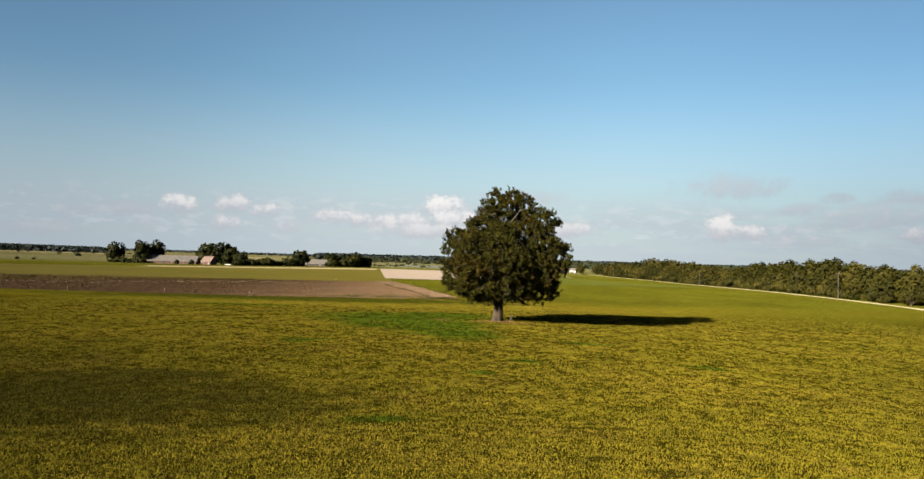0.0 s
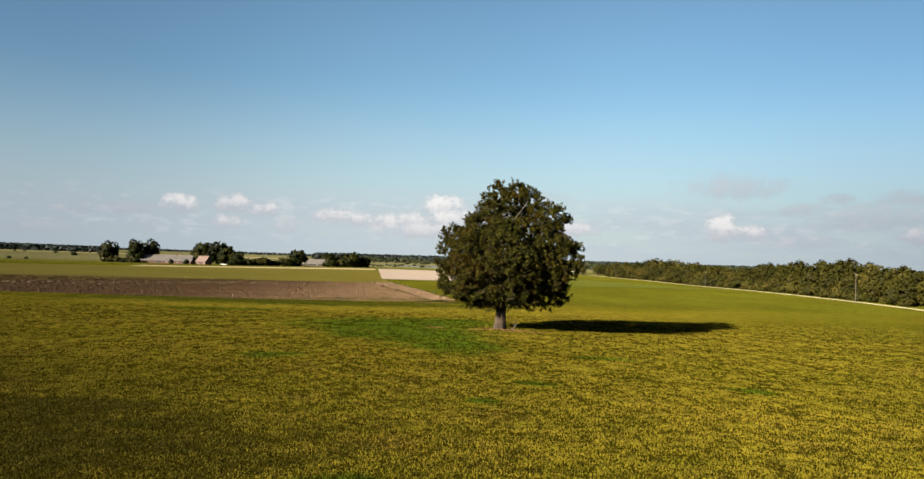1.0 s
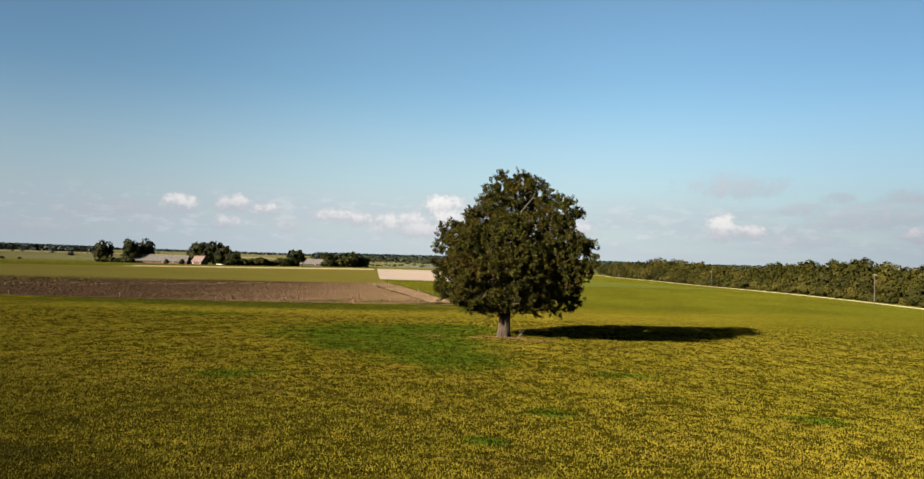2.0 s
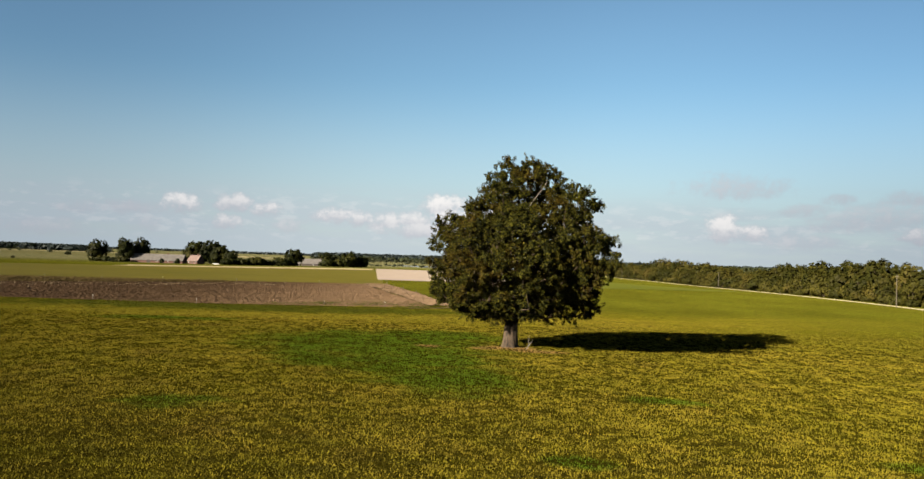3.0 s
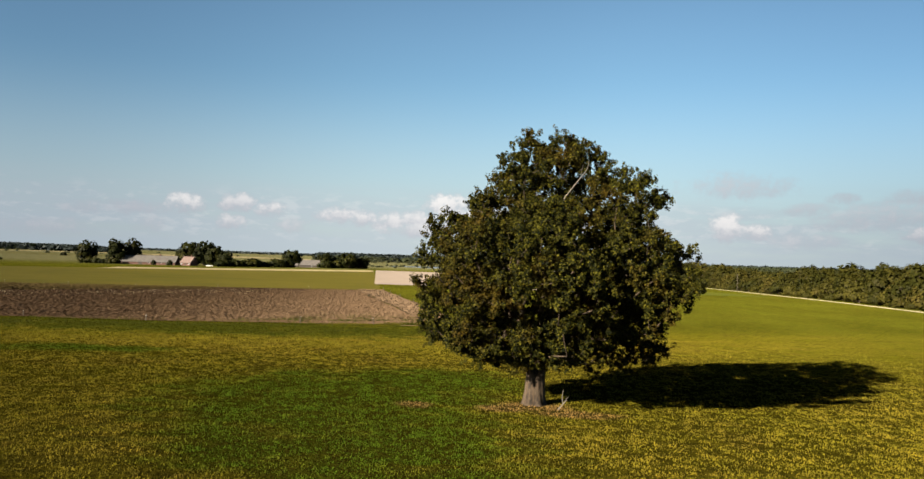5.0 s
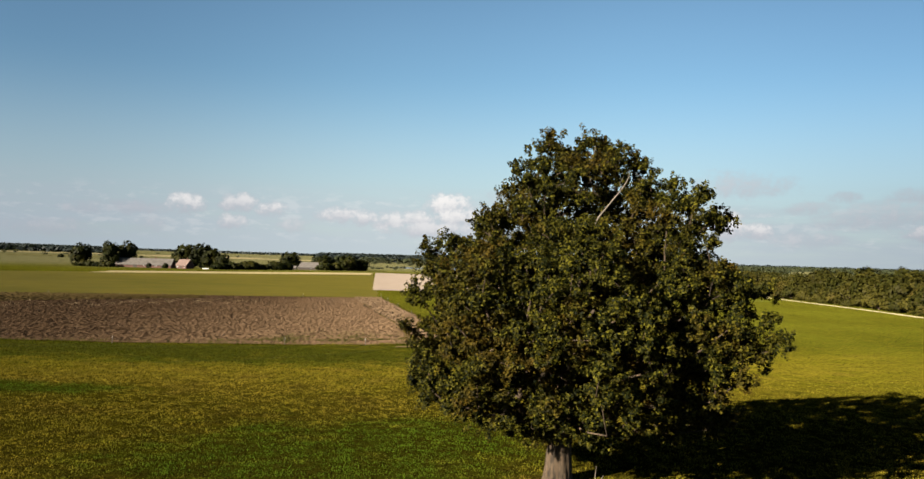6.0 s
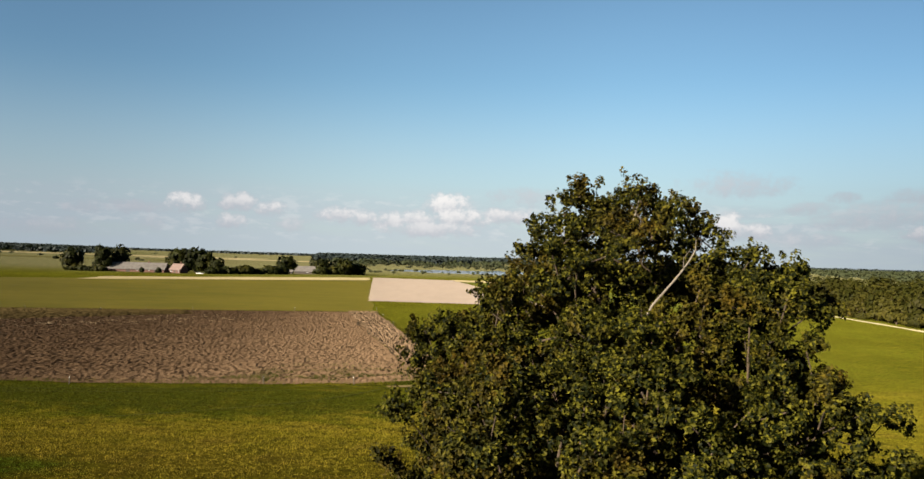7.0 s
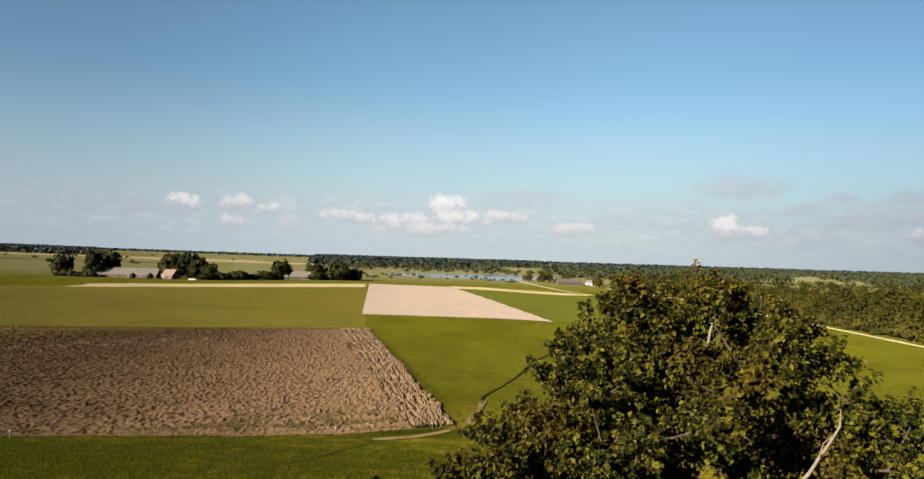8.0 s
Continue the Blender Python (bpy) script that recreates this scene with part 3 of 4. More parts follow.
def blot_quads(centres, normals, size, r):
    """Small sprays of leaves seen from afar: one uneven quad each."""
    n = len(centres)
    along = unit(np.cross(normals, unit(r.normal(size=(n, 3)))))
    across = np.cross(normals, along)
    s = size[:, None]
    w = r.uniform(0.35, 0.65, (4, n, 1))
    v = np.stack([centres + along * s * w[0], centres + across * s * w[1], centres - along * s * w[2], centres - across * s * w[3]], 1)
    return v.reshape(-1, 3), np.arange(n * 4).reshape(n, 4)


def grow(targets, root, trunk_nodes, tip_r, power, r, wiggle=0.26):
    """Joins target points to a trunk by branches that follow one another, and gives each branch its girth."""
    room = len(trunk_nodes) + len(targets) * 12
    nodes, depth = np.zeros((room, 3)), np.zeros(room)
    count = len(trunk_nodes)
    nodes[:count] = trunk_nodes
    depth[1:count] = np.cumsum(np.linalg.norm(np.diff(nodes[:count], axis=0), axis=1))
    parent = list(range(-1, count - 1))
    is_tip = [False] * count
    for i in np.argsort(np.linalg.norm(targets - np.array(root), axis=1)):
        q = targets[i]
        d = np.linalg.norm(nodes[:count] - q, axis=1)
        rise = np.clip(nodes[:count, 2] - q[2] + 0.15 * d, 0, None)
        j = int(np.argmin(d + 0.35 * depth[:count] + 0.9 * rise))
        n = min(10, max(1, int(d[j] / 0.9)))
        prev, start = j, nodes[j].copy()
        bow = np.cross(q - start, r.normal(size=3)) * 0.16
        for k in range(1, n + 1):
            t = k / n
            p = start + (q - start) * t + (np.array([0, 0, 0.10]) - 0.28 * unit(q - np.array(root)) * min(1.0, d[j] / 2)) * d[j] * math.sin(math.pi * t) + bow * math.sin(math.pi * t) * math.sin(2.2 * t + 0.6)
            if k < n:
                p = p + r.normal(size=3) * wiggle
            nodes[count], depth[count] = p, depth[prev] + np.linalg.norm(p - nodes[prev])
            parent.append(prev)
            is_tip.append(k == n)
            prev = count
            count += 1
    nodes = nodes[:count]
    load = np.array([1.0 if t else 0.0 for t in is_tip])
    for i in range(len(nodes) - 1, 0, -1):
        load[parent[i]] += load[i]
    rad = tip_r * np.maximum(load, 1) ** power
    kids = {}
    for i, q in enumerate(parent):
        kids.setdefault(q, []).append(i)
    paths, stack = [], [(0, None)]
    while stack:
        i, before = stack.pop()
        path = [] if before is None else [(*nodes[before], min(rad[before], rad[i] * 1.25))]
        while True:
            path.append((*nodes[i], rad[i]))
            ks = sorted(kids.get(i, []), key=lambda c: -load[c])
            if not ks:
                break
            stack += [(c, i) for c in ks[1:]]
            i = ks[0]
        if len(path) > 1:
            paths.append(path)
    return paths, rad


# the oak: half widths of the crown by height above the ground, on four sides
OAK = Vector((4.6, 96.3, 0.0))
CLUMP_GAP, LEAVES = 1.0, 54
LEVEL = [1.9, 2.6, 3.6, 5.0, 6.5, 8.1, 10.0, 11.7, 12.5, 13.2, 14.0, 15.2, 16.2, 17.0, 17.5]
LEFT = [0.8, 3.2, 5.0, 6.5, 7.4, 7.4, 6.8, 5.6, 4.8, 4.2, 3.6, 3.2, 3.1, 2.6, 1.8]
RIGHT = [2.6, 4.6, 6.4, 7.9, 8.6, 9.3, 9.4, 7.4, 5.9, 4.7, 3.9, 3.3, 3.0, 2.4, 1.6]
FRONT = [0.5, 2.0, 4.6, 7.0, 8.5, 9.0, 8.3, 7.6, 7.0, 6.2, 5.2, 4.4, 3.4, 2.5, 1.5]
BACK = [2.0, 4.2, 6.2, 7.8, 8.8, 9.2, 8.8, 7.8, 7.0, 6.0, 5.2, 4.2, 3.5, 2.6, 1.6]


def oak_radius(az, h):
    c, s = np.cos(az), np.sin(az)
    side = np.where(c > 0, np.interp(h, LEVEL, RIGHT), np.interp(h, LEVEL, LEFT))
    deep = np.where(s > 0, np.interp(h, LEVEL, BACK), np.interp(h, LEVEL, FRONT))
    return 1 / np.sqrt((c / np.maximum(side, 0.15)) ** 2 + (s / np.maximum(deep, 0.15)) ** 2)


def lumps(p, scale, seed):
    return np.array([noise.noise(Vector(q) * scale + Vector((seed, seed * 1.7, 0))) for q in p])


DEAD = ([(1.0, -1.5, 12.0, 0.045), (1.35, -2.1, 13.1, 0.04), (2.04, -2.45, 14.05, 0.034), (2.30, -2.34, 14.35, 0.031), (2.52, -2.34, 14.68, 0.028), (2.66, -2.42, 15.0, 0.021), (2.67, -2.42, 15.34, 0.007)],
        [(2.3, -2.34, 14.35, 0.014), (2.2, -2.7, 14.72, 0.01), (2.34, -2.95, 15.0, 0.005)],
        [(1.6, 2.5, 15.6, 0.036), (1.75, 2.65, 16.3, 0.033), (1.92, 2.7, 16.9, 0.026), (1.97, 2.7, 17.5, 0.01)])


def build_oak():
    r = np.random.default_rng(11)
    oak = tagged(new("oak_tree"), "solitary broad-crowned oak with dark green leaves on open meadow", "tree")
    oak.location = OAK
    n = 16000
    h = r.uniform(2.9, 17.2, n)
    az = r.uniform(0, 2 * math.pi, n)
    reach = oak_radius(az, h)
    # the front of the crown's left shoulder stands back
    reach = reach * np.where((np.cos(az) < 0) & (np.sin(az) < -0.15), 1 - 0.3 * smooth(h, 10, 12) * (1 - smooth(h, 13, 15)) * smooth(-np.cos(az), 0, 0.5), 1.0)
    keep = r.random(n) < np.clip(reach / 9.5, 0.12, 1)
    h, az, reach = h[keep], az[keep], reach[keep]
    q = 0.97 - 0.72 * r.random(len(h)) ** 1.5
    p = np.stack([np.cos(az) * reach * q + np.interp(h, [10, 13.2, 16.2], [0, 0.7, 1.3]), np.sin(az) * reach * q + np.interp(h, [9, 13.2, 17.5], [0, 1.3, 2.8]), h], 1)
    p[:, :2] *= (0.98 + 0.26 * lumps(p, 0.33, 3.1))[:, None]
    p = p[lumps(p, 0.4, 9.4) > np.where(q > 0.75, np.where(h > 13, -0.2, -0.08), -0.3)]
    # boughs that reach out of the round: centre and half widths
    for at, wide, many in (((5.3, -0.6, 12.8), (2.3, 2.4, 2.1), 700), ((-3.2, -4.9, 9.2), (2.4, 2.3, 2.0), 400), ((-2.7, 4.2, 12.2), (1.8, 2.2, 1.5), 400),
                           ((-1.2, 1.6, 15.4), (1.0, 1.4, 1.2), 160), ((3.3, 1.6, 14.6), (1.6, 2.0, 1.4), 300), ((-5.4, 2.5, 10.8), (1.5, 2.0, 1.3), 260), ((5.2, -1.5, 4.6), (2.3, 2.3, 1.5), 400), ((6.3, -2.2, 8.6), (2.3, 2.7, 2.2), 500)):
        p = np.concatenate([p, unit(r.normal(size=(many, 3))) * (1 - 0.6 * r.random((many, 1)) ** 2) * np.array(wide) + np.array(at)])
    r.shuffle(p)
    # a hollow in the crown round the great dead branch
    a, b = np.array(DEAD[0][1][:3]), np.array(DEAD[0][-1][:3])
    k = np.clip(((p - a) @ (b - a)) / ((b - a) @ (b - a)), 0, 1)[:, None]
    gap = p - (a + (b - a) * k)
    gap[:, 1] = np.where(gap[:, 1] < 0, gap[:, 1] * 0.8, gap[:, 1])
    p = p[np.linalg.norm(gap, axis=1) > 1.05]
    # an even spread of leaf clumps with dark gaps between them
    kept = []
    for c in p:
        if not kept or np.min(np.linalg.norm(np.array(kept) - c, axis=1)) > CLUMP_GAP:
            kept.append(c)
    twigs = np.array(kept)
    near = np.array([np.sum(np.linalg.norm(twigs - c, axis=1) < 1.9) for c in twigs])
    twigs = twigs[near > 2]
    trunk = [(0, 0, 0.0), (0.0, 0, 0.5), (0.02, 0, 1.1), (0.0, 0.05, 1.8), (0.05, 0.1, 2.6), (0.15, 0.2, 3.6), (0.25, 0.4, 4.8), (0.45, 0.7, 6.2), (0.6, 1.1, 7.8)]
    paths, rad = grow(twigs, (0, 0, 2.8), trunk, 0.02, 0.52, r)
    fat = [[(x, y, z, min(w, 0.5, 0.045 + 0.42 * math.exp(-math.dist((x, y, z), (0, 0, 4)) / 4.0))) for x, y, z, w in path] for path in paths]
    # the bole with its root flare and ridges is a part of its own
    zs = np.array([-0.25, 0.0, 0.15, 0.35, 0.7, 1.1, 1.6, 2.1, 2.6, 3.2, 3.8])
    rs = np.array([1.06, 0.92, 0.80, 0.72, 0.655, 0.62, 0.595, 0.58, 0.57, 0.55, 0.50])
    k = 40
    ang = np.arange(k) * 2 * math.pi / k
    ring = []
    for z, w in zip(zs, rs):
        flare = 0.16 * math.exp(-max(z, 0) * 2.4)
        lobes = 1 + flare * np.sin(ang * 5 + 0.7) + 0.05 * np.sin(ang * 9 + z) + 0.025 * np.sin(ang * 17 + z * 2)
        ring.append(np.stack([np.cos(ang) * w * lobes + np.interp(z, [0, 3.8], [0, 0.16]), np.sin(ang) * w * lobes + np.interp(z, [0, 3.8], [0, 0.22]), np.full(k, z)], 1))
    ids = np.arange(len(zs) * k).reshape(len(zs), k)
    nxt = np.roll(ids, -1, 1)
    part("trunk", mesh_from("trunk", np.concatenate(ring), np.stack([ids[:-1], nxt[:-1], nxt[1:], ids[1:]], -1).reshape(-1, 4), BARK, False), BARK, oak,
         "thick grey-brown furrowed trunk with flared roots")
    main = [q for q in fat if max(w[3] for w in q) > 0.06]
    thin = [q for q in fat if max(w[3] for w in q) <= 0.06]
    for path in main:
        part("limb", mesh_from("limb", *tubes([path], 8), BARK, False), BARK, oak)
    part("twig_mass", mesh_from("twig_mass", *tubes(thin, 4), BARK, False), BARK, oak)
    tagged(oak.children[-1], kind="stuff")
    # each clump is a handful of tufts on its outer and upper side, each tuft a few sprays of leaves
    tufts, m, k = 9, LEAVES, 3
    axis = np.array([0.5, 0.8, 6.5])
    out = unit(twigs - axis)
    size = r.uniform(0.42, 0.80, len(twigs))
    clump = np.repeat(np.arange(len(twigs)), tufts)
    side = unit(r.normal(size=(len(clump), 3)) + out[clump] * 0.75 + np.array([0, 0, 0.35]))
    tuft = twigs[clump] + side * (size[clump] * r.uniform(0.35, 1.15, len(clump)))[:, None] * np.array([1.0, 1.0, 0.8])
    owner = np.repeat(np.arange(len(tuft)), m)
    way = unit(side * 0.8 + np.array([0, 0, 0.35]) + r.normal(size=tuft.shape) * 0.5)
    along = r.uniform(-0.22, 0.34, (len(tuft), k))
    sub = way[:, None] * along[..., None] + r.normal(size=(len(tuft), k, 3)) * 0.09
    girth = r.uniform(0.09, 0.20, (len(tuft), k))
    which = r.integers(0, k, len(owner))
    ball = unit(r.normal(size=(len(owner), 3))) * r.random((len(owner), 1)) ** 0.4 * girth[owner, which][:, None]
    pos = tuft[owner] + sub[owner, which] + ball + way[owner] * (ball * way[owner]).sum(1)[:, None] * 0.5
    nrm = unit(side[owner] * 0.55 + unit(ball) * 0.55 + np.array([0, 0, 0.2]) + r.normal(size=pos.shape) * 0.42)
    v, f = leaf_quads(pos, nrm, r.uniform(0.10, 0.19, len(pos)), r)
    crown = part("crown", mesh_from("crown", v, f, OAK_LEAF), OAK_LEAF, oak, "dense dark green crown, some boughs yellowing")
    tagged(crown, kind="stuff")
    # bare dead branches that stand out of the upper crown
    for path in DEAD:
        part("dead_branch", mesh_from("dead_branch", *tubes([path], 6), DEADWOOD, False), DEADWOOD, oak, "bare pale dead branch")
    return oak


build_oak()


def tree_meshes(seed, tall, wide, stem, tufts, per, size, leaf, squat=0.8):
    """Trunk and crown meshes of a smaller tree: a lumpy crown of several masses, ragged at the rim."""
    r = np.random.default_rng(seed)
    k = 9
    lobes = []
    for i in range(k):
        a = i * 2.4 + r.uniform(-0.4, 0.4)
        up = 1 - 1.7 * (i + 0.5) / k + r.uniform(-0.08, 0.08)
        d = wide * 0.6 * math.sqrt(max(0.0, 1 - up * up)) * r.uniform(0.85, 1.15)
        w = wide * r.uniform(0.36, 0.52)
        mid = stem + (tall - stem) * 0.42
        lobes.append((math.cos(a) * d, math.sin(a) * d, mid + (tall - mid - w * squat) * up * r.uniform(0.85, 1.0), w))
    pts = []
    for x, y, z, w in lobes:
        q = unit(r.normal(size=(tufts, 3))) * (0.82 + 0.22 * r.random((tufts, 1))) * w
        q[:, 2] *= squat
        pts.append(q + np.array([x, y, z]))
    pts = np.concatenate(pts)
    pick_low = pts[:, 2] > stem * 0.35
    pts = pts[pick_low]
    c = np.repeat(pts, per, 0)
    off = unit(r.normal(size=c.shape)) * r.random((len(c), 1)) * size * 0.7
    pos = c + off
    nrm = unit(unit(c - np.repeat(np.concatenate([np.tile(q[:3], (tufts, 1)) for q in lobes])[pick_low], per, 0)) * 0.8 + unit(c - np.array([0, 0, tall * 0.45])) * 0.5 + r.normal(size=pos.shape) * 0.2)
    v, f = blot_quads(pos, nrm, r.uniform(0.7, 1.3, len(pos)) * size, r)
    crown = mesh_from("crown", v, f, leaf)
    paths = [[(0, 0, -0.3, wide * 0.075), (0.05, 0, stem * 0.6, wide * 0.055), (0.1, 0.05, stem * 1.2, wide * 0.05), (0.1, 0, tall * 0.75, wide * 0.015)]]
    for x, y, z, w in lobes:
        paths.append([(0.08, 0, stem * 0.9, wide * 0.04), (x * 0.5, y * 0.5, stem + (z - stem) * 0.55, wide * 0.025), (x, y, z, wide * 0.01)])
    return mesh_from("trunk", *tubes(paths, 6), BARK, False), crown


def tree_thing(name, meshes, label, category, group, m):
    ob = tagged(new(name), label, category, group)
    part("trunk", meshes[0], BARK, ob)
    part("crown", meshes[1], None, ob)
    ob.matrix_basis = m
    return ob


def stand(x, y, turn=0.0, scale=1.0, tall=1.0, sink=0.0):
    return Matrix.LocRotScale((x, y, float(height(x, y)) - sink), Euler((0, 0, turn)), (scale, scale, scale * tall))


# the wood along the gravel track
pick = random.Random(5)
WOOD_KINDS = [tree_meshes(40 + i, t, w, s, 60, 3, 0.5, WOOD_LEAF, q) for i, (t, w, s, q) in enumerate(((8, 3.3, 0.5, 1.15), (8.2, 3.7, 0.6, 1.05), (7.8, 3.0, 0.4, 1.3), (8.5, 4.0, 0.8, 1.0), (8, 2.8, 0.6, 1.4)))]
SHRUB_KINDS = [tree_meshes(60 + i, t, w, s, 30, 2, 0.6, WOOD_LEAF, 0.75) for i, (t, w, s) in enumerate(((3.2, 2.8, 0.3), (4.0, 3.0, 0.4), (2.4, 2.2, 0.2)))]
TOPS = [max(v.co.z for v in crown.vertices) for _, crown in WOOD_KINDS]
firsts = {}


def plant(name, kind, meshes, label, category, group, m):
    """The first of a kind is built, the others are copies of it."""
    if kind in firsts:
        return copy_thing(firsts[kind], m)
    firsts[kind] = tree_thing(name, meshes, label, category, group, m)
    firsts[kind].scale = (1, 1, 1)
    firsts[kind].matrix_basis = m
    return firsts[kind]


def track_x(y):
    return float(np.interp(y, [q[1] for q in TRACK], [q[0] for q in TRACK]))


spots = []
for y in np.arange(186, 700, 7.0):
    for row in range(3):
        spots.append((track_x(y) + 8.5 + row * 7 + pick.uniform(-2.2, 2.2), y + (row % 2) * 3.8 + pick.uniform(-1.8, 1.8), row))
for x, y, row in spots:
    k = pick.randrange(5)
    # how high the tree tops stand along the track
    top = np.interp(y, [190, 203, 216, 227, 245, 265, 283, 297, 309, 316, 345, 375, 392, 402, 436, 450, 478, 505, 530, 548, 575, 595, 625, 655, 690],
                    [12.2, 10.7, 9.7, 9.6, 10.9, 11.8, 12.3, 13.2, 11.5, 10.3, 10.9, 10.2, 9.2, 6.8, 6.6, 8.3, 9.2, 11.0, 10.4, 9.4, 11.5, 12.9, 10.0, 10.0, 12.0])
    s = (top - float(height(x, y))) / TOPS[k] * pick.uniform(0.72, 0.9) * (0.72, 0.95, 1.0)[row]
    plant("wood_tree", ("wood", k), WOOD_KINDS[k], "bushy olive-green broadleaf tree in the wood by the track", "tree", "trees along the track",
          Matrix.LocRotScale((x, y, float(height(x, y)) - 0.3), Euler((0, 0, pick.uniform(0, 6.28))), (min(s, 1.45) * pick.uniform(0.9, 1.15),) * 2 + (s,)))
for y in np.arange(205, 680, 7.0):
    k = pick.randrange(3)
    s = pick.uniform(0.8, 1.3)
    x = track_x(y) + 5.5 + pick.uniform(-0.8, 1.5)
    plant("shrub", ("shrub", k), SHRUB_KINDS[k], "low olive-green shrub at the foot of the wood", "shrub", "shrubs along the track", 
          Matrix.LocRotScale((x, y, float(height(x, y)) - 0.1), Euler((0, 0, pick.uniform(0, 6.28))), (s, s, s)))


def woodland(name, spots, tufts, size, leaf, label, seed):
    """Far trees that nobody could count, as one mesh: spots of (x, y, height, half width)."""
    r = np.random.default_rng(seed)
    a = np.array(spots)
    c = np.repeat(a, tufts, 0)
    d = unit(r.normal(size=(len(c), 3))) * r.random((len(c), 1)) ** 0.3
    d[:, 2] = np.abs(d[:, 2]) * np.where(r.random(len(c)) < 0.75, 1, -0.6)
    tall, wide = c[:, 2], c[:, 3]
    pos = np.stack([c[:, 0] + d[:, 0] * wide, c[:, 1] + d[:, 1] * wide, height(c[:, 0], c[:, 1]) + tall * (0.5 + 0.5 * d[:, 2])], 1)
    nrm = unit(unit(d) + np.array([0, 0, 0.3]) + r.normal(size=d.shape) * 0.22)
    v, f = blot_quads(pos, nrm, r.uniform(0.7, 1.3, len(pos)) * size * np.repeat(np.sqrt(a[:, 3] / a[:, 3].mean()), tufts), r)
    return tagged(new(name, mesh_from(name, v, f, leaf)), label, "woodland", kind="stuff")


spots = []
for i in range(900):
    y = pick.uniform(210, 900)
    x = track_x(min(y, 690)) + 34 + pick.random() ** 1.5 * (0.62 * y + 80)
    if abs(y - 560 - 0.1 * (x - 200)) < 14 and x > 180:
        continue
    spots.append((x, y, pick.uniform(5, 10), pick.uniform(3.2, 6.2)))
woodland("wood", spots, 70, 1.25, WOOD_LEAF, "olive-green bushy woodland reaching back from the track", 21)
spots = []
for i in range(4200):
    y = 880 + 3300 * pick.random() ** 1.3
    x = pick.uniform(-0.18, 0.85) * y
    if lake_mask(x, y) > 0 or (x < 0.1 * y and y < 1250) or noise.noise(Vector((x * 0.004, y * 0.0022, 3))) < -0.08:
        continue
    spots.append((x, y, pick.uniform(5, 10) * (1 + y / 7000), pick.uniform(5, 10) * (1 + y / 1500)))
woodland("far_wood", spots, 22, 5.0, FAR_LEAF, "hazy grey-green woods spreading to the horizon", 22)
spots = []
for i in range(1500):
    y = pick.uniform(2750, 3700)
    x = pick.uniform(-0.195, 0.10) * y
    spots.append((x, y, pick.uniform(16, 21), pick.uniform(9, 15)))
for i in range(2600):
    y = pick.uniform(3700, 4300)
    x = pick.uniform(-0.75, 0.95) * y
    spots.append((x, y, pick.uniform(14, 20) * (1.0 if x > -0.2 * y else 0.5), pick.uniform(12, 22)))
for i in range(650):
    y = pick.uniform(1450, 1950)
    spots.append((pick.uniform(-0.195, 0.0) * y, y, pick.uniform(12.5, 15.5), pick.uniform(7, 11)))
for i in range(450):
    y = pick.uniform(2000, 2600)
    spots.append((pick.uniform(-0.02, 0.26) * y, y, pick.uniform(12, 16), pick.uniform(9, 14)))
for i in range(900):
    y = pick.uniform(1950, 2700)
    x = pick.uniform(-0.80, -0.475) * y
    spots.append((x, y, np.interp(x / y, [-0.8, -0.62, -0.54, -0.475], [19, 18.5, 15, 5]) * pick.uniform(0.85, 1.05), pick.uniform(10, 16)))
for i in range(1800):
    y = pick.uniform(2900, 3400)
    x = pick.uniform(-0.85, -0.49) * y
    spots.append((x, y, pick.uniform(14, 16), pick.uniform(14, 22)))
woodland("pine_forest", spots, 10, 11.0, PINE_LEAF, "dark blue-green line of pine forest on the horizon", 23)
spots = []
for i in range(60):
    y = pick.uniform(740, 900)
    x = pick.uniform(-0.16, 0.12) * y
    if lake_mask(x, y) < 0.35:
        spots.append((x, y, pick.uniform(1, 3.4), pick.uniform(1.2, 3)))
for i in range(120):
    y = pick.uniform(1050, 1250)
    spots.append((pick.uniform(-0.2, 0.25) * y, y, pick.uniform(3, 8), pick.uniform(3, 6)))
for i in range(22):
    y = pick.uniform(900, 2200)
    spots.append((pick.uniform(-0.62, -0.2) * y, y, pick.uniform(2, 6), pick.uniform(3, 7)))
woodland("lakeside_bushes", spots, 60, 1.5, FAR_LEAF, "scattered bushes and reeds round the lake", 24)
for cx, cy, w, d, mat_, what in ((-700, 1150, 700, 60, HAYFIELD, "pale far-off hayfield"), (-900, 1700, 900, 160, STRAW, "pale far-off stubble field"),
                                 (-420, 1500, 420, 120, STRAW, "pale far-off stubble field"), (-1300, 2300, 700, 200, LEY, "green far-off field")):
    tagged(patch("far_field", [(cx - w / 2, cy - d / 2), (cx + w / 2, cy - d / 2), (cx + w / 2, cy + d / 2), (cx - w / 2, cy + d / 2)], 30, 15, 0.35, mat_, ragged=8),
           what, "field", kind="structure")

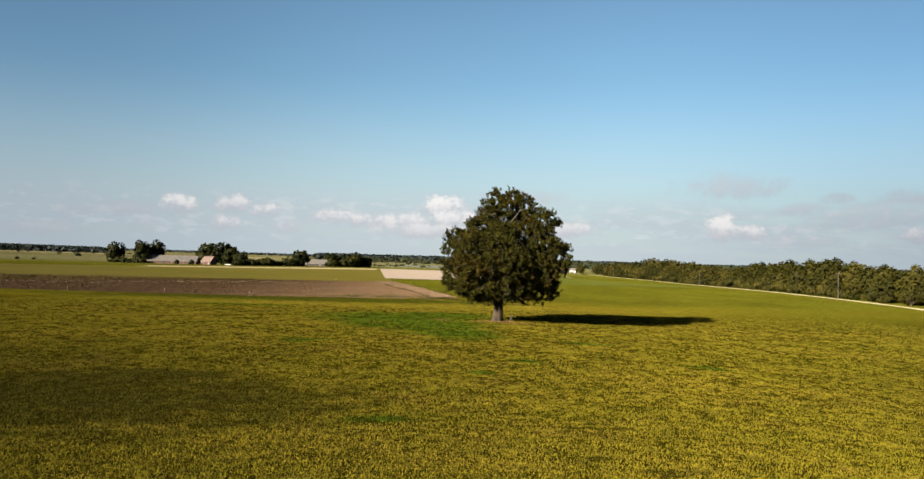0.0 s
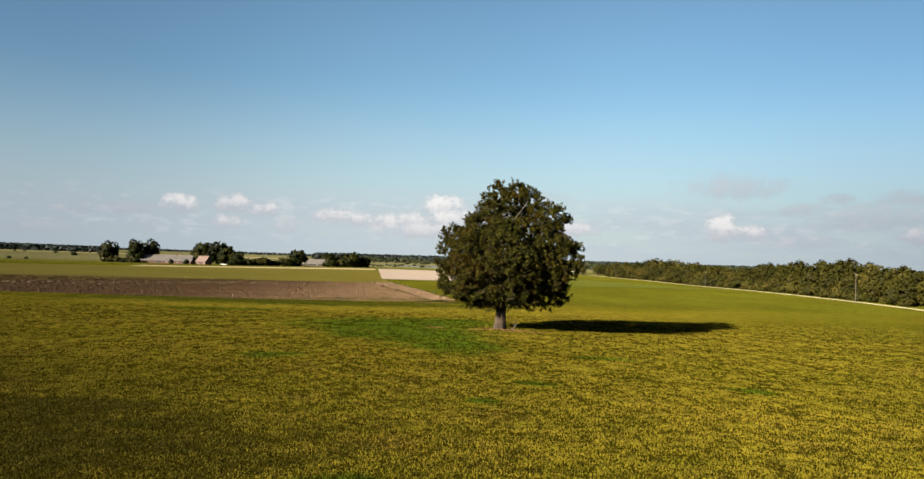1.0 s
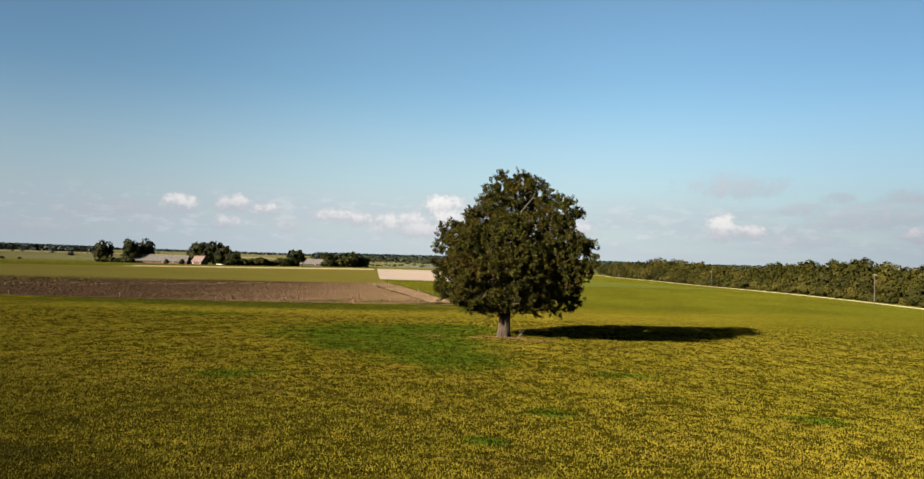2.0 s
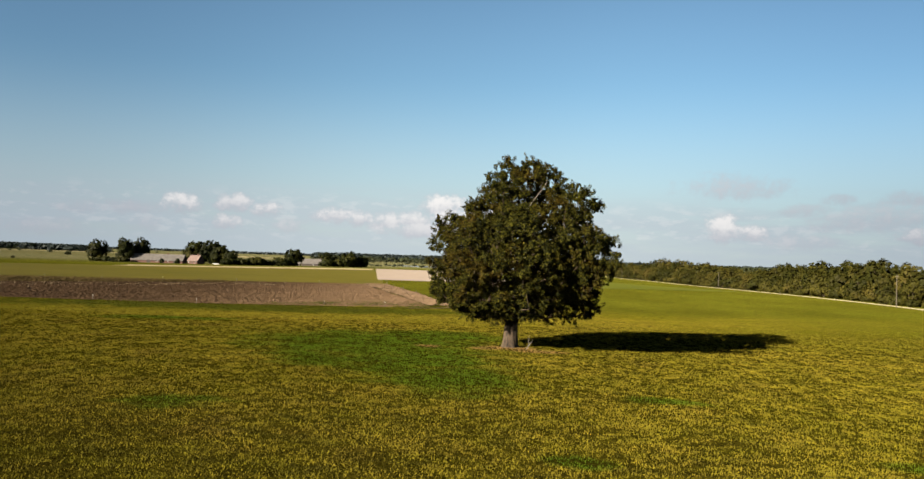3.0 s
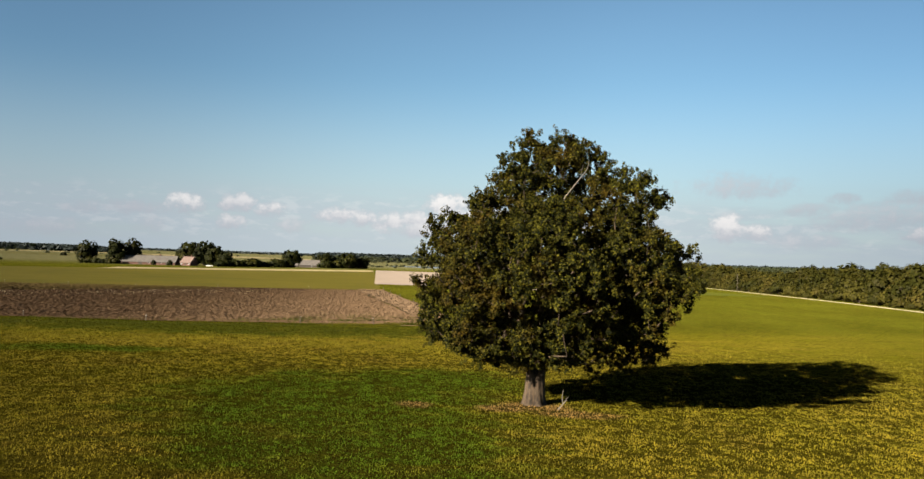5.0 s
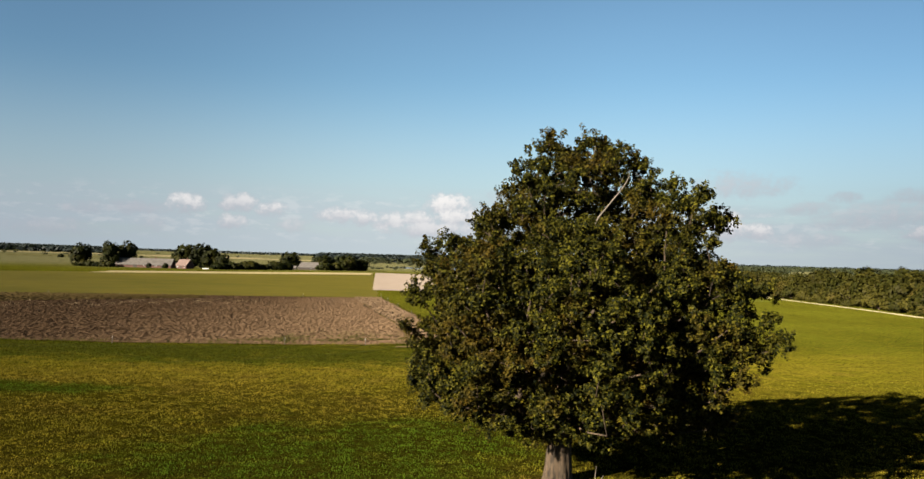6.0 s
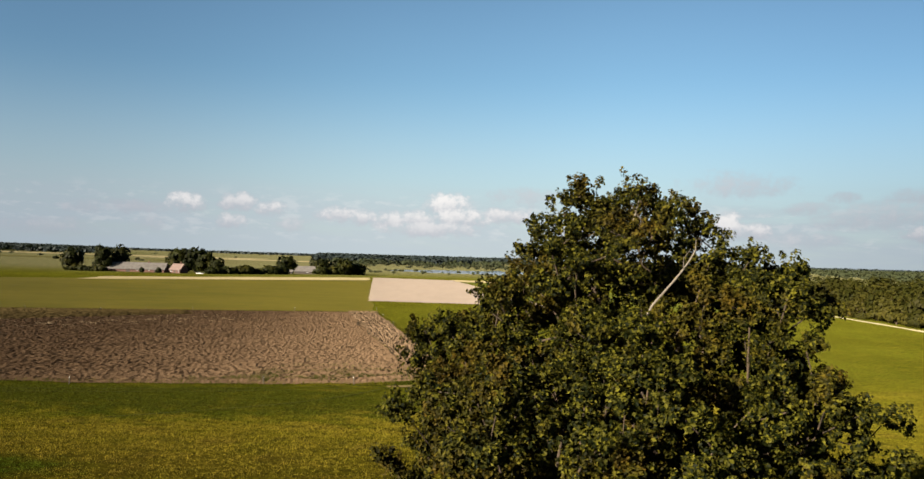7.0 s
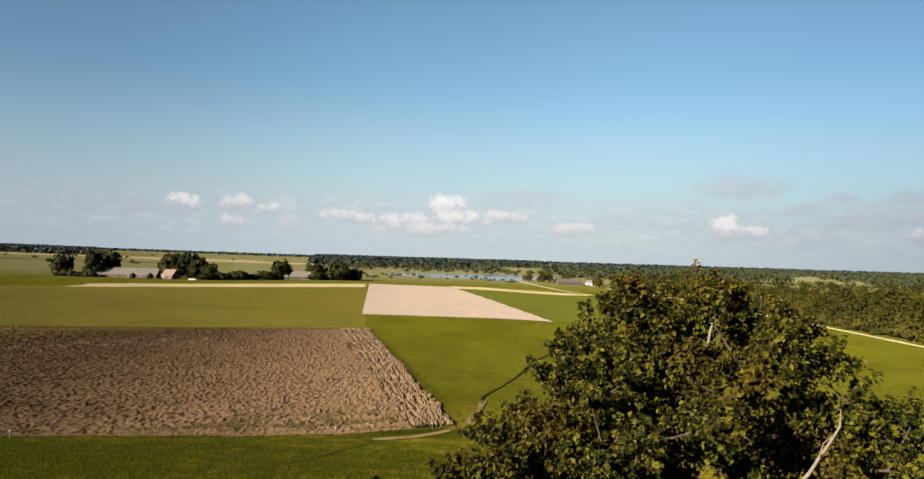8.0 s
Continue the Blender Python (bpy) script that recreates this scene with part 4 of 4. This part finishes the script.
# the farmstead's trees
FARM = [tree_meshes(80 + i, t, w, s, n, 5, 1.2, DARK_LEAF, sq) for i, (t, w, s, sq, n) in enumerate(((16, 7.2, 0.3, 1.1, 60), (17.5, 6.8, 0.5, 1.1, 60), (16.5, 7.8, 2.0, 0.85, 60), (12.5, 8.4, 0.3, 0.85, 60), (6.0, 4.6, 0.1, 0.8, 36)))]
for k, x, y, s, tall, label in ((0, -266, 566, 1.02, 1.07, "round dense dark green tree at the end of the farmyard"), (1, -247.5, 570, 0.95, 1.18, "tall dark tree beside the long farm building"),
                               (2, -240.5, 580, 0.95, 1.22, "tall dark spreading tree beside the long farm building"), (3, -207, 598, 1.15, 1.3, "broad dark green tree behind the farm building"),
                               (3, -196, 600, 1.2, 1.32, "broad dark green tree behind the brick house"), (3, -188, 598, 1.0, 1.3, "dark green round tree behind the brick house"), (3, -178, 594, 0.75, 1.3, "small dark green tree beside the brick house"),
                               (3, -144, 655, 1.1, 1.1, "dark green tree beside the grey-roofed barn"), (3, -100, 655, 1.0, 1.0, "dark green tree at the end of the barn"),
                               (0, -94, 640, 1.0, 0.9, "narrow dark green tree at the end of the barn"), (3, -120, 672, 1.1, 0.95, "dark green tree behind the grey-roofed barn"), (3, -86, 650, 0.95, 0.85, "dark green tree at the end of the barn")):
    ob = tree_thing("farm_tree", FARM[k], label, "tree", "trees of the farmstead", Matrix.LocRotScale((x, y, float(height(x, y)) - 0.2), Euler((0, 0, x)), (s, s, s * tall)))
for x, y, s in ((-217, 561, 0.55), (-206, 562, 0.6)):
    tree_thing("farm_tree", FARM[4], "small dark green tree before the long farm building", "tree", "trees of the farmstead", Matrix.LocRotScale((x, y, float(height(x, y)) - 0.2), Euler((0, 0, x)), (s * 0.7, s * 0.7, s * 1.1)))
for i, x in enumerate(list(np.arange(-262, -240, 4.6)) + list(np.arange(-174, -134, 3.8)) + list(np.arange(-112, -84, 4))):
    y = 561 if x < -200 else 572 + (x + 172) * 1.05
    s = pick.uniform(0.65, 0.95) if x < -200 else pick.uniform(0.9, 1.45)
    ob = plant("bush", "farmbush", FARM[4], "dark green bush along the farmyard edge", "bush", "bushes of the farmstead",
               Matrix.LocRotScale((x + pick.uniform(-1, 1), y + pick.uniform(-2, 2), float(height(x, y)) - 0.2), Euler((0, 0, x)), (s * 1.1, s * 1.1, s)))
for x, y, s in ((-362, 600, 0.45), (-346, 596, 0.4), (-523, 1005, 1.0), (-452, 1080, 0.9), (-560, 800, 0.4), (-640, 900, 0.5)):
    plant("bush", "farmbush", FARM[4], "dark green bush along the farmyard edge", "bush", "bushes of the farmstead",
          Matrix.LocRotScale((x, y, float(height(x, y)) - 0.2), Euler((0, 0, x)), (s, s, s)))
for x, y, s in ((62, 800, 0.9), (72, 770, 1.1), (80, 790, 1.0), (90, 760, 0.8), (100, 810, 1.0), (60, 830, 0.7), (112, 700, 0.9), (118, 740, 1.0), (130, 720, 1.0)):
    plant("wood_tree", ("wood", 1), WOOD_KINDS[1], "", "", "", Matrix.LocRotScale((x, y, float(height(x, y)) - 0.2), Euler((0, 0, x)), (s, s, s)))


# ---- buildings ----
def box(bm, x0, x1, y0, y1, z0, z1):
    v = [bm.verts.new(q) for q in ((x0, y0, z0), (x1, y0, z0), (x1, y1, z0), (x0, y1, z0), (x0, y0, z1), (x1, y0, z1), (x1, y1, z1), (x0, y1, z1))]
    for f in ((0, 3, 2, 1), (4, 5, 6, 7), (0, 1, 5, 4), (1, 2, 6, 5), (2, 3, 7, 6), (3, 0, 4, 7)):
        bm.faces.new([v[i] for i in f])


def boxes(*dims):
    bm = bmesh.new()
    for d in dims:
        box(bm, *d)
    return bm


def gable_house(name, label, category, x, y, turn, long, deep, eaves, ridge, wall, roof, openings, chimney=None, hip=0.0):
    """A house with gable walls, a pitched roof that overhangs, and openings (kind, along, up, width, height) in its front."""
    house = tagged(new(name), label, category)
    house.matrix_basis = Matrix.LocRotScale((x, y, float(height(x, y)) - 0.15), Euler((0, 0, radians(turn))), (1, 1, 1))
    l, d = long / 2, deep / 2
    bm = bmesh.new()
    pts = [(-l, -d, 0), (-l, d, 0), (-l, d, eaves), (-l + hip, 0, ridge - 0.15), (-l, -d, eaves)]
    a = [bm.verts.new(q) for q in pts]
    b = [bm.verts.new((-q[0], q[1], q[2])) for q in pts]
    bm.faces.new(a)
    bm.faces.new(b[::-1])
    for i in (0, 1, 4):
        j = (i + 1) % 5
        bm.faces.new((a[i], b[i], b[j], a[j]))
    bmesh.ops.recalc_face_normals(bm, faces=bm.faces)
    part("wall", bm, wall, house)
    bm = bmesh.new()
    o, t = 0.45, 0.22
    for s in (-1, 1):
        drop = (ridge - eaves) / d * o
        q = [(-l - o, s * (d + o), eaves - drop), (l + o, s * (d + o), eaves - drop), (l + o - hip, 0, ridge), (-l - o + hip, 0, ridge)]
        v = [bm.verts.new(c) for c in q] + [bm.verts.new((c[0], c[1], c[2] + t)) for c in q]
        for f in ((0, 1, 2, 3), (4, 7, 6, 5), (0, 4, 5, 1), (1, 5, 6, 2), (3, 2, 6, 7), (0, 3, 7, 4)):
            bm.faces.new([v[i] for i in f])
    bmesh.ops.recalc_face_normals(bm, faces=bm.faces)
    part("roof", bm, roof, house)
    for kind, along, up, w, h in openings:
        if kind == "window":
            ob = part("window", boxes((along - w / 2, along + w / 2, -d - 0.05, -d + 0.02, up, up + h)), WHITE, house)
            part("pane", boxes((along - w / 2 + 0.1, along + w / 2 - 0.1, -d - 0.07, -d - 0.04, up + 0.1, up + h - 0.1)), GLASS, ob)
        else:
            part("door", boxes((along - w / 2, along + w / 2, -d - 0.06, -d + 0.02, up, up + h)), BOARD, house)
    if chimney is not None:
        part("chimney", boxes((chimney - 0.4, chimney + 0.4, -0.4, 0.4, ridge - 0.6, ridge + 1.2)), BRICK, house)
    return house


gable_house("farm_building", "long low farm building with a grey fibre-cement roof and brick walls", "farm building", -226, 574, 4, 40, 11, 2.2, 6.4, BRICK, FIBRE,
            [("door", -4, 0.1, 2.6, 2.5), ("window", 2, 1.2, 1.2, 1.0), ("window", 6, 1.2, 1.2, 1.0), ("window", 10, 1.2, 1.2, 1.0), ("door", 14, 0.1, 1.2, 2.1), ("window", 17, 1.2, 1.2, 1.0)], 8)
gable_house("brick_house", "small red-brick farm house with a faded pinkish roof", "house", -195, 568, -20, 8.5, 7.5, 2.6, 6.4, BRICK, PINKROOF,
            [("window", -3, 1.1, 1.1, 1.2), ("door", 0, 0.1, 1.1, 2.1), ("window", 3, 1.1, 1.1, 1.2)], 2)
gable_house("grey_barn", "low wooden barn with a pale grey hipped roof", "barn", -124, 640, 3, 17.5, 9, 2.3, 6.0, BOARD, FIBRE,
            [("door", -6, 0.1, 3.0, 2.1), ("window", 1, 1.0, 0.9, 0.8), ("door", 6, 0.1, 2.4, 2.1)], None, 2.5)
gable_house("lean_shed", "small plank shed beside the grey-roofed barn", "shed", -136.5, 637, 3, 5, 5, 1.8, 3.0, BOARD, FIBRE, [("door", 0, 0.1, 1.2, 1.6)])
gable_house("lakeside_barn", "long brown-roofed barn near the lake", "barn", 92, 735, 5, 22, 9, 2.6, 5.6, BOARD, BOARD, [("door", 0, 0.1, 3, 2.3)])
gable_house("white_house", "small white house among bushes near the lake", "house", 112, 745, -35, 6, 4.5, 2.4, 4.2, WHITE, FIBRE, [("window", -1.5, 0.9, 0.8, 0.9), ("window", 1.5, 0.9, 0.8, 0.9)])


def build_car(x, y, turn):
    car = tagged(new("car"), "white car parked on the grass before the farm", "car")
    car.matrix_basis = stand(x, y, radians(turn))
    bm = bmesh.new()
    prof = [(-2.2, 0.35), (2.15, 0.35), (2.2, 0.75), (1.3, 0.92), (-2.1, 0.95), (-2.25, 0.7)]
    for pts, w, mat_, nm in ((prof, 0.85, WHITE, "body"), ([(1.1, 0.92), (0.5, 1.42), (-1.2, 1.46), (-1.9, 0.95)], 0.72, GLASS, "cabin")):
        bm = bmesh.new()
        a = [bm.verts.new((px, -w, pz)) for px, pz in pts]
        b = [bm.verts.new((px, w, pz)) for px, pz in pts]
        bm.faces.new(a)
        bm.faces.new(b[::-1])
        for i in range(len(pts)):
            j = (i + 1) % len(pts)
            bm.faces.new((a[i], b[i], b[j], a[j]))
        bmesh.ops.recalc_face_normals(bm, faces=bm.faces)
        part(nm, bm, mat_, car)
    for wx in (-1.35, 1.35):
        for wy in (-0.78, 0.78):
            bm = bmesh.new()
            bmesh.ops.create_cone(bm, cap_ends=True, segments=14, radius1=0.33, radius2=0.33, depth=0.2, matrix=pose(wx, wy, 0.33, 90, 0, 0))
            part("wheel", bm, RUBBER, car)


build_car(-177, 558, 8)


# ---- poles, posts and the stick by the oak ----
def build_pole(x, y, tall, turn):
    pole = tagged(new("utility_pole"), "weathered wooden utility pole beside the gravel track", "utility pole", "poles along the track")
    pole.matrix_basis = stand(x, y, turn)
    part("shaft", mesh_from("shaft", *tubes([[(0, 0, -0.5, 0.11), (0, 0, tall * 0.5, 0.095), (0.03, 0, tall, 0.075), (0.03, 0, tall + 0.04, 0.01)]], 12), GREYWOOD, False), GREYWOOD, pole)
    part("crossarm", boxes((-0.45, 0.45, -0.2, -0.12, tall - 0.5, tall - 0.4)), GREYWOOD, pole)
    for k in (-0.38, 0.0, 0.38):
        bm = bmesh.new()
        bmesh.ops.create_cone(bm, cap_ends=True, segments=10, radius1=0.06, radius2=0.035, depth=0.16, matrix=pose(k, -0.15, tall - 0.34))
        part("insulator", bm, CERAMIC, pole)
    return pole


first_pole = build_pole(110.5, 217.5, 8.3, 0.1)
for x, y, turn in ((129.5, 404, 0.1), (122.6, 600, 0.3), (104, 720, 0.3)):
    copy_thing(first_pole, stand(x, y, turn))

stake = tagged(new("fence_post"), "thin weathered wooden fence post at the field's edge", "fence post", "posts round the ploughed field")
part("stake", mesh_from("stake", *tubes([[(0, 0, -0.2, 0.06), (0.01, 0, 0.5, 0.055), (0.03, 0.01, 0.92, 0.05), (0.03, 0.01, 0.95, 0.01)]], 8), GREYWOOD, False), GREYWOOD, stake)
part("insulator", boxes((-0.02, 0.03, -0.09, -0.05, 0.7, 0.8)), WHITE, stake)
stake.matrix_basis = stand(-43.5, 150.6)
lean = random.Random(3)
for x, y in ((-23.1, 154.1), (-13.0, 155.7), (-61.5, 152.5), (-81.5, 152.5), (-100, 152), (-3.2, 159.5), (-6.5, 186), (-11.0, 208), (-16, 232), (-21, 256), (-25.5, 279),
             (-46, 267), (-70, 258.5), (-80.5, 255), (-89, 249), (-106, 246.5), (-121, 243), (-119, 152)):
    copy_thing(stake, Matrix.LocRotScale((x, y, float(height(x, y))), Euler((lean.uniform(-0.1, 0.1), lean.uniform(-0.1, 0.1), lean.uniform(0, 6))), (1, 1, lean.uniform(0.9, 1.15))))

stick = tagged(new("dead_stick", mesh_from("dead_stick", *tubes([[(5.75, 94.6, -0.05, 0.05), (6.0, 94.55, 0.35, 0.045), (6.35, 94.5, 0.8, 0.03), (6.5, 94.5, 1.1, 0.012)],
                                                                 [(6.2, 94.5, 0.6, 0.03), (6.15, 94.6, 1.0, 0.02), (6.2, 94.6, 1.5, 0.008)]], 6), DEADWOOD, False)),
               "pale forked dead stick stuck beside the oak's trunk", "stick")


# ---- grass ----
def tussocks(name, count, seed, area, tall, blades, label, material=BLADES):
    """Tufts of grass blades: area gives (x, y) of each tuft from random numbers."""
    r = np.random.default_rng(seed)
    x, y = area(r, count)
    n = len(x)
    size = tall * r.uniform(0.55, 1.35, n)
    bx = np.repeat(x, blades) + r.normal(size=n * blades) * 0.15
    by = np.repeat(y, blades) + r.normal(size=n * blades) * 0.15
    bs = np.repeat(size, blades) * r.uniform(0.6, 1.2, n * blades)
    a = r.uniform(0, 2 * math.pi, n * blades)
    w = 0.014 + 0.02 * r.random(n * blades)
    z = height(bx, by) + tiny(bx, by) - 0.02
    px, py = -np.sin(a) * w, np.cos(a) * w
    v = np.stack([np.stack([bx - px, by - py, z], 1), np.stack([bx + px, by + py, z], 1),
                  np.stack([bx + np.cos(a) * bs * 0.6, by + np.sin(a) * bs * 0.6, z + bs], 1)], 1)
    f = np.arange(n * blades * 3).reshape(-1, 3)
    return tagged(new(name, mesh_from(name, v.reshape(-1, 3), f, material)), label, "grass", kind="stuff")


def meadow_area(r, count):
    y = 18 + (150 - 18) * r.random(count) ** 1.2
    x = r.uniform(-1, 1, count) * (9 + 0.64 * np.minimum(y, 105))
    clump = 0.70 + 0.4 * (blotches(x, y, 2.1, 1) - 0.5) + 0.75 * (blotches(x, y, 0.45, 2) - 0.5)
    fade = smooth(150 - y, 0, 45) * smooth(9 + 0.64 * np.minimum(y, 105) - np.abs(x), 0, 8) * smooth(y, 18, 26)
    keep = (r.random(count) < clump * fade) & (np.hypot(x - OAK.x, y - OAK.y) > 0.9)
    return x[keep], y[keep]


def verge_area(r, count):
    y, x = r.uniform(118, 152, count), r.uniform(-66, 14, count)
    fade = smooth(y, 118, 128) * smooth(x, -66, -60)
    keep = (r.random(count) < fade) & (y < np.interp(x, [-66, -23, 0, 14], [148.5, 150.5, 152, 152]))
    return x[keep], y[keep]


def edge_area(r, count):
    k = r.random(count)
    x = np.interp(k, [0, 0.08, 0.2, 1], [-60, -12, 0.4, -25]) + r.normal(size=count) * 0.35
    y = np.interp(k, [0, 0.08, 0.2, 1], [150.6, 155.6, 161.5, 272]) + r.normal(size=count) * 0.45
    return x, y


def stalk_area(r, count):
    k = r.random(count) ** 0.8
    x = -130 + 74 * k + r.normal(size=count) * 3.5
    y = 168 + 70 * k + r.normal(size=count) * 7
    keep = np.sin(x * 0.9) + np.sin(y * 0.9 + x * 0.4) > 0.3
    return x[keep], y[keep]


tussocks("stubble_stalks", 1800, 34, stalk_area, 0.5, 3, "pale dry stalks left standing on the ploughed field", STALK)
def weed_area(r, count):
    k = r.random(count)
    x = -29 + 21 * k + r.normal(size=count) * 2.5
    y = np.interp(x, [-50, -23, -6], [153, 155.5, 160]) + np.abs(r.normal(size=count)) * np.interp(x, [-32, -20, -8], [2, 7, 6])
    keep = (np.sin(x * 0.7 + np.sin(y)) + np.sin(y * 1.3 - x * 0.4) > -0.2) & (x < -6)
    return x[keep], y[keep]


tussocks("field_weeds", 5200, 35, weed_area, 0.3, 4, "green weeds sprouting among the clods at the field's corner", WEED)
tussocks("field_edge_grass", 5000, 33, edge_area, 0.34, 4, "taller dry grass along the ploughed field's edge")
tussocks("verge_tufts", 20000, 32, verge_area, 0.20, 4, "rank green grass beside the ploughed field")
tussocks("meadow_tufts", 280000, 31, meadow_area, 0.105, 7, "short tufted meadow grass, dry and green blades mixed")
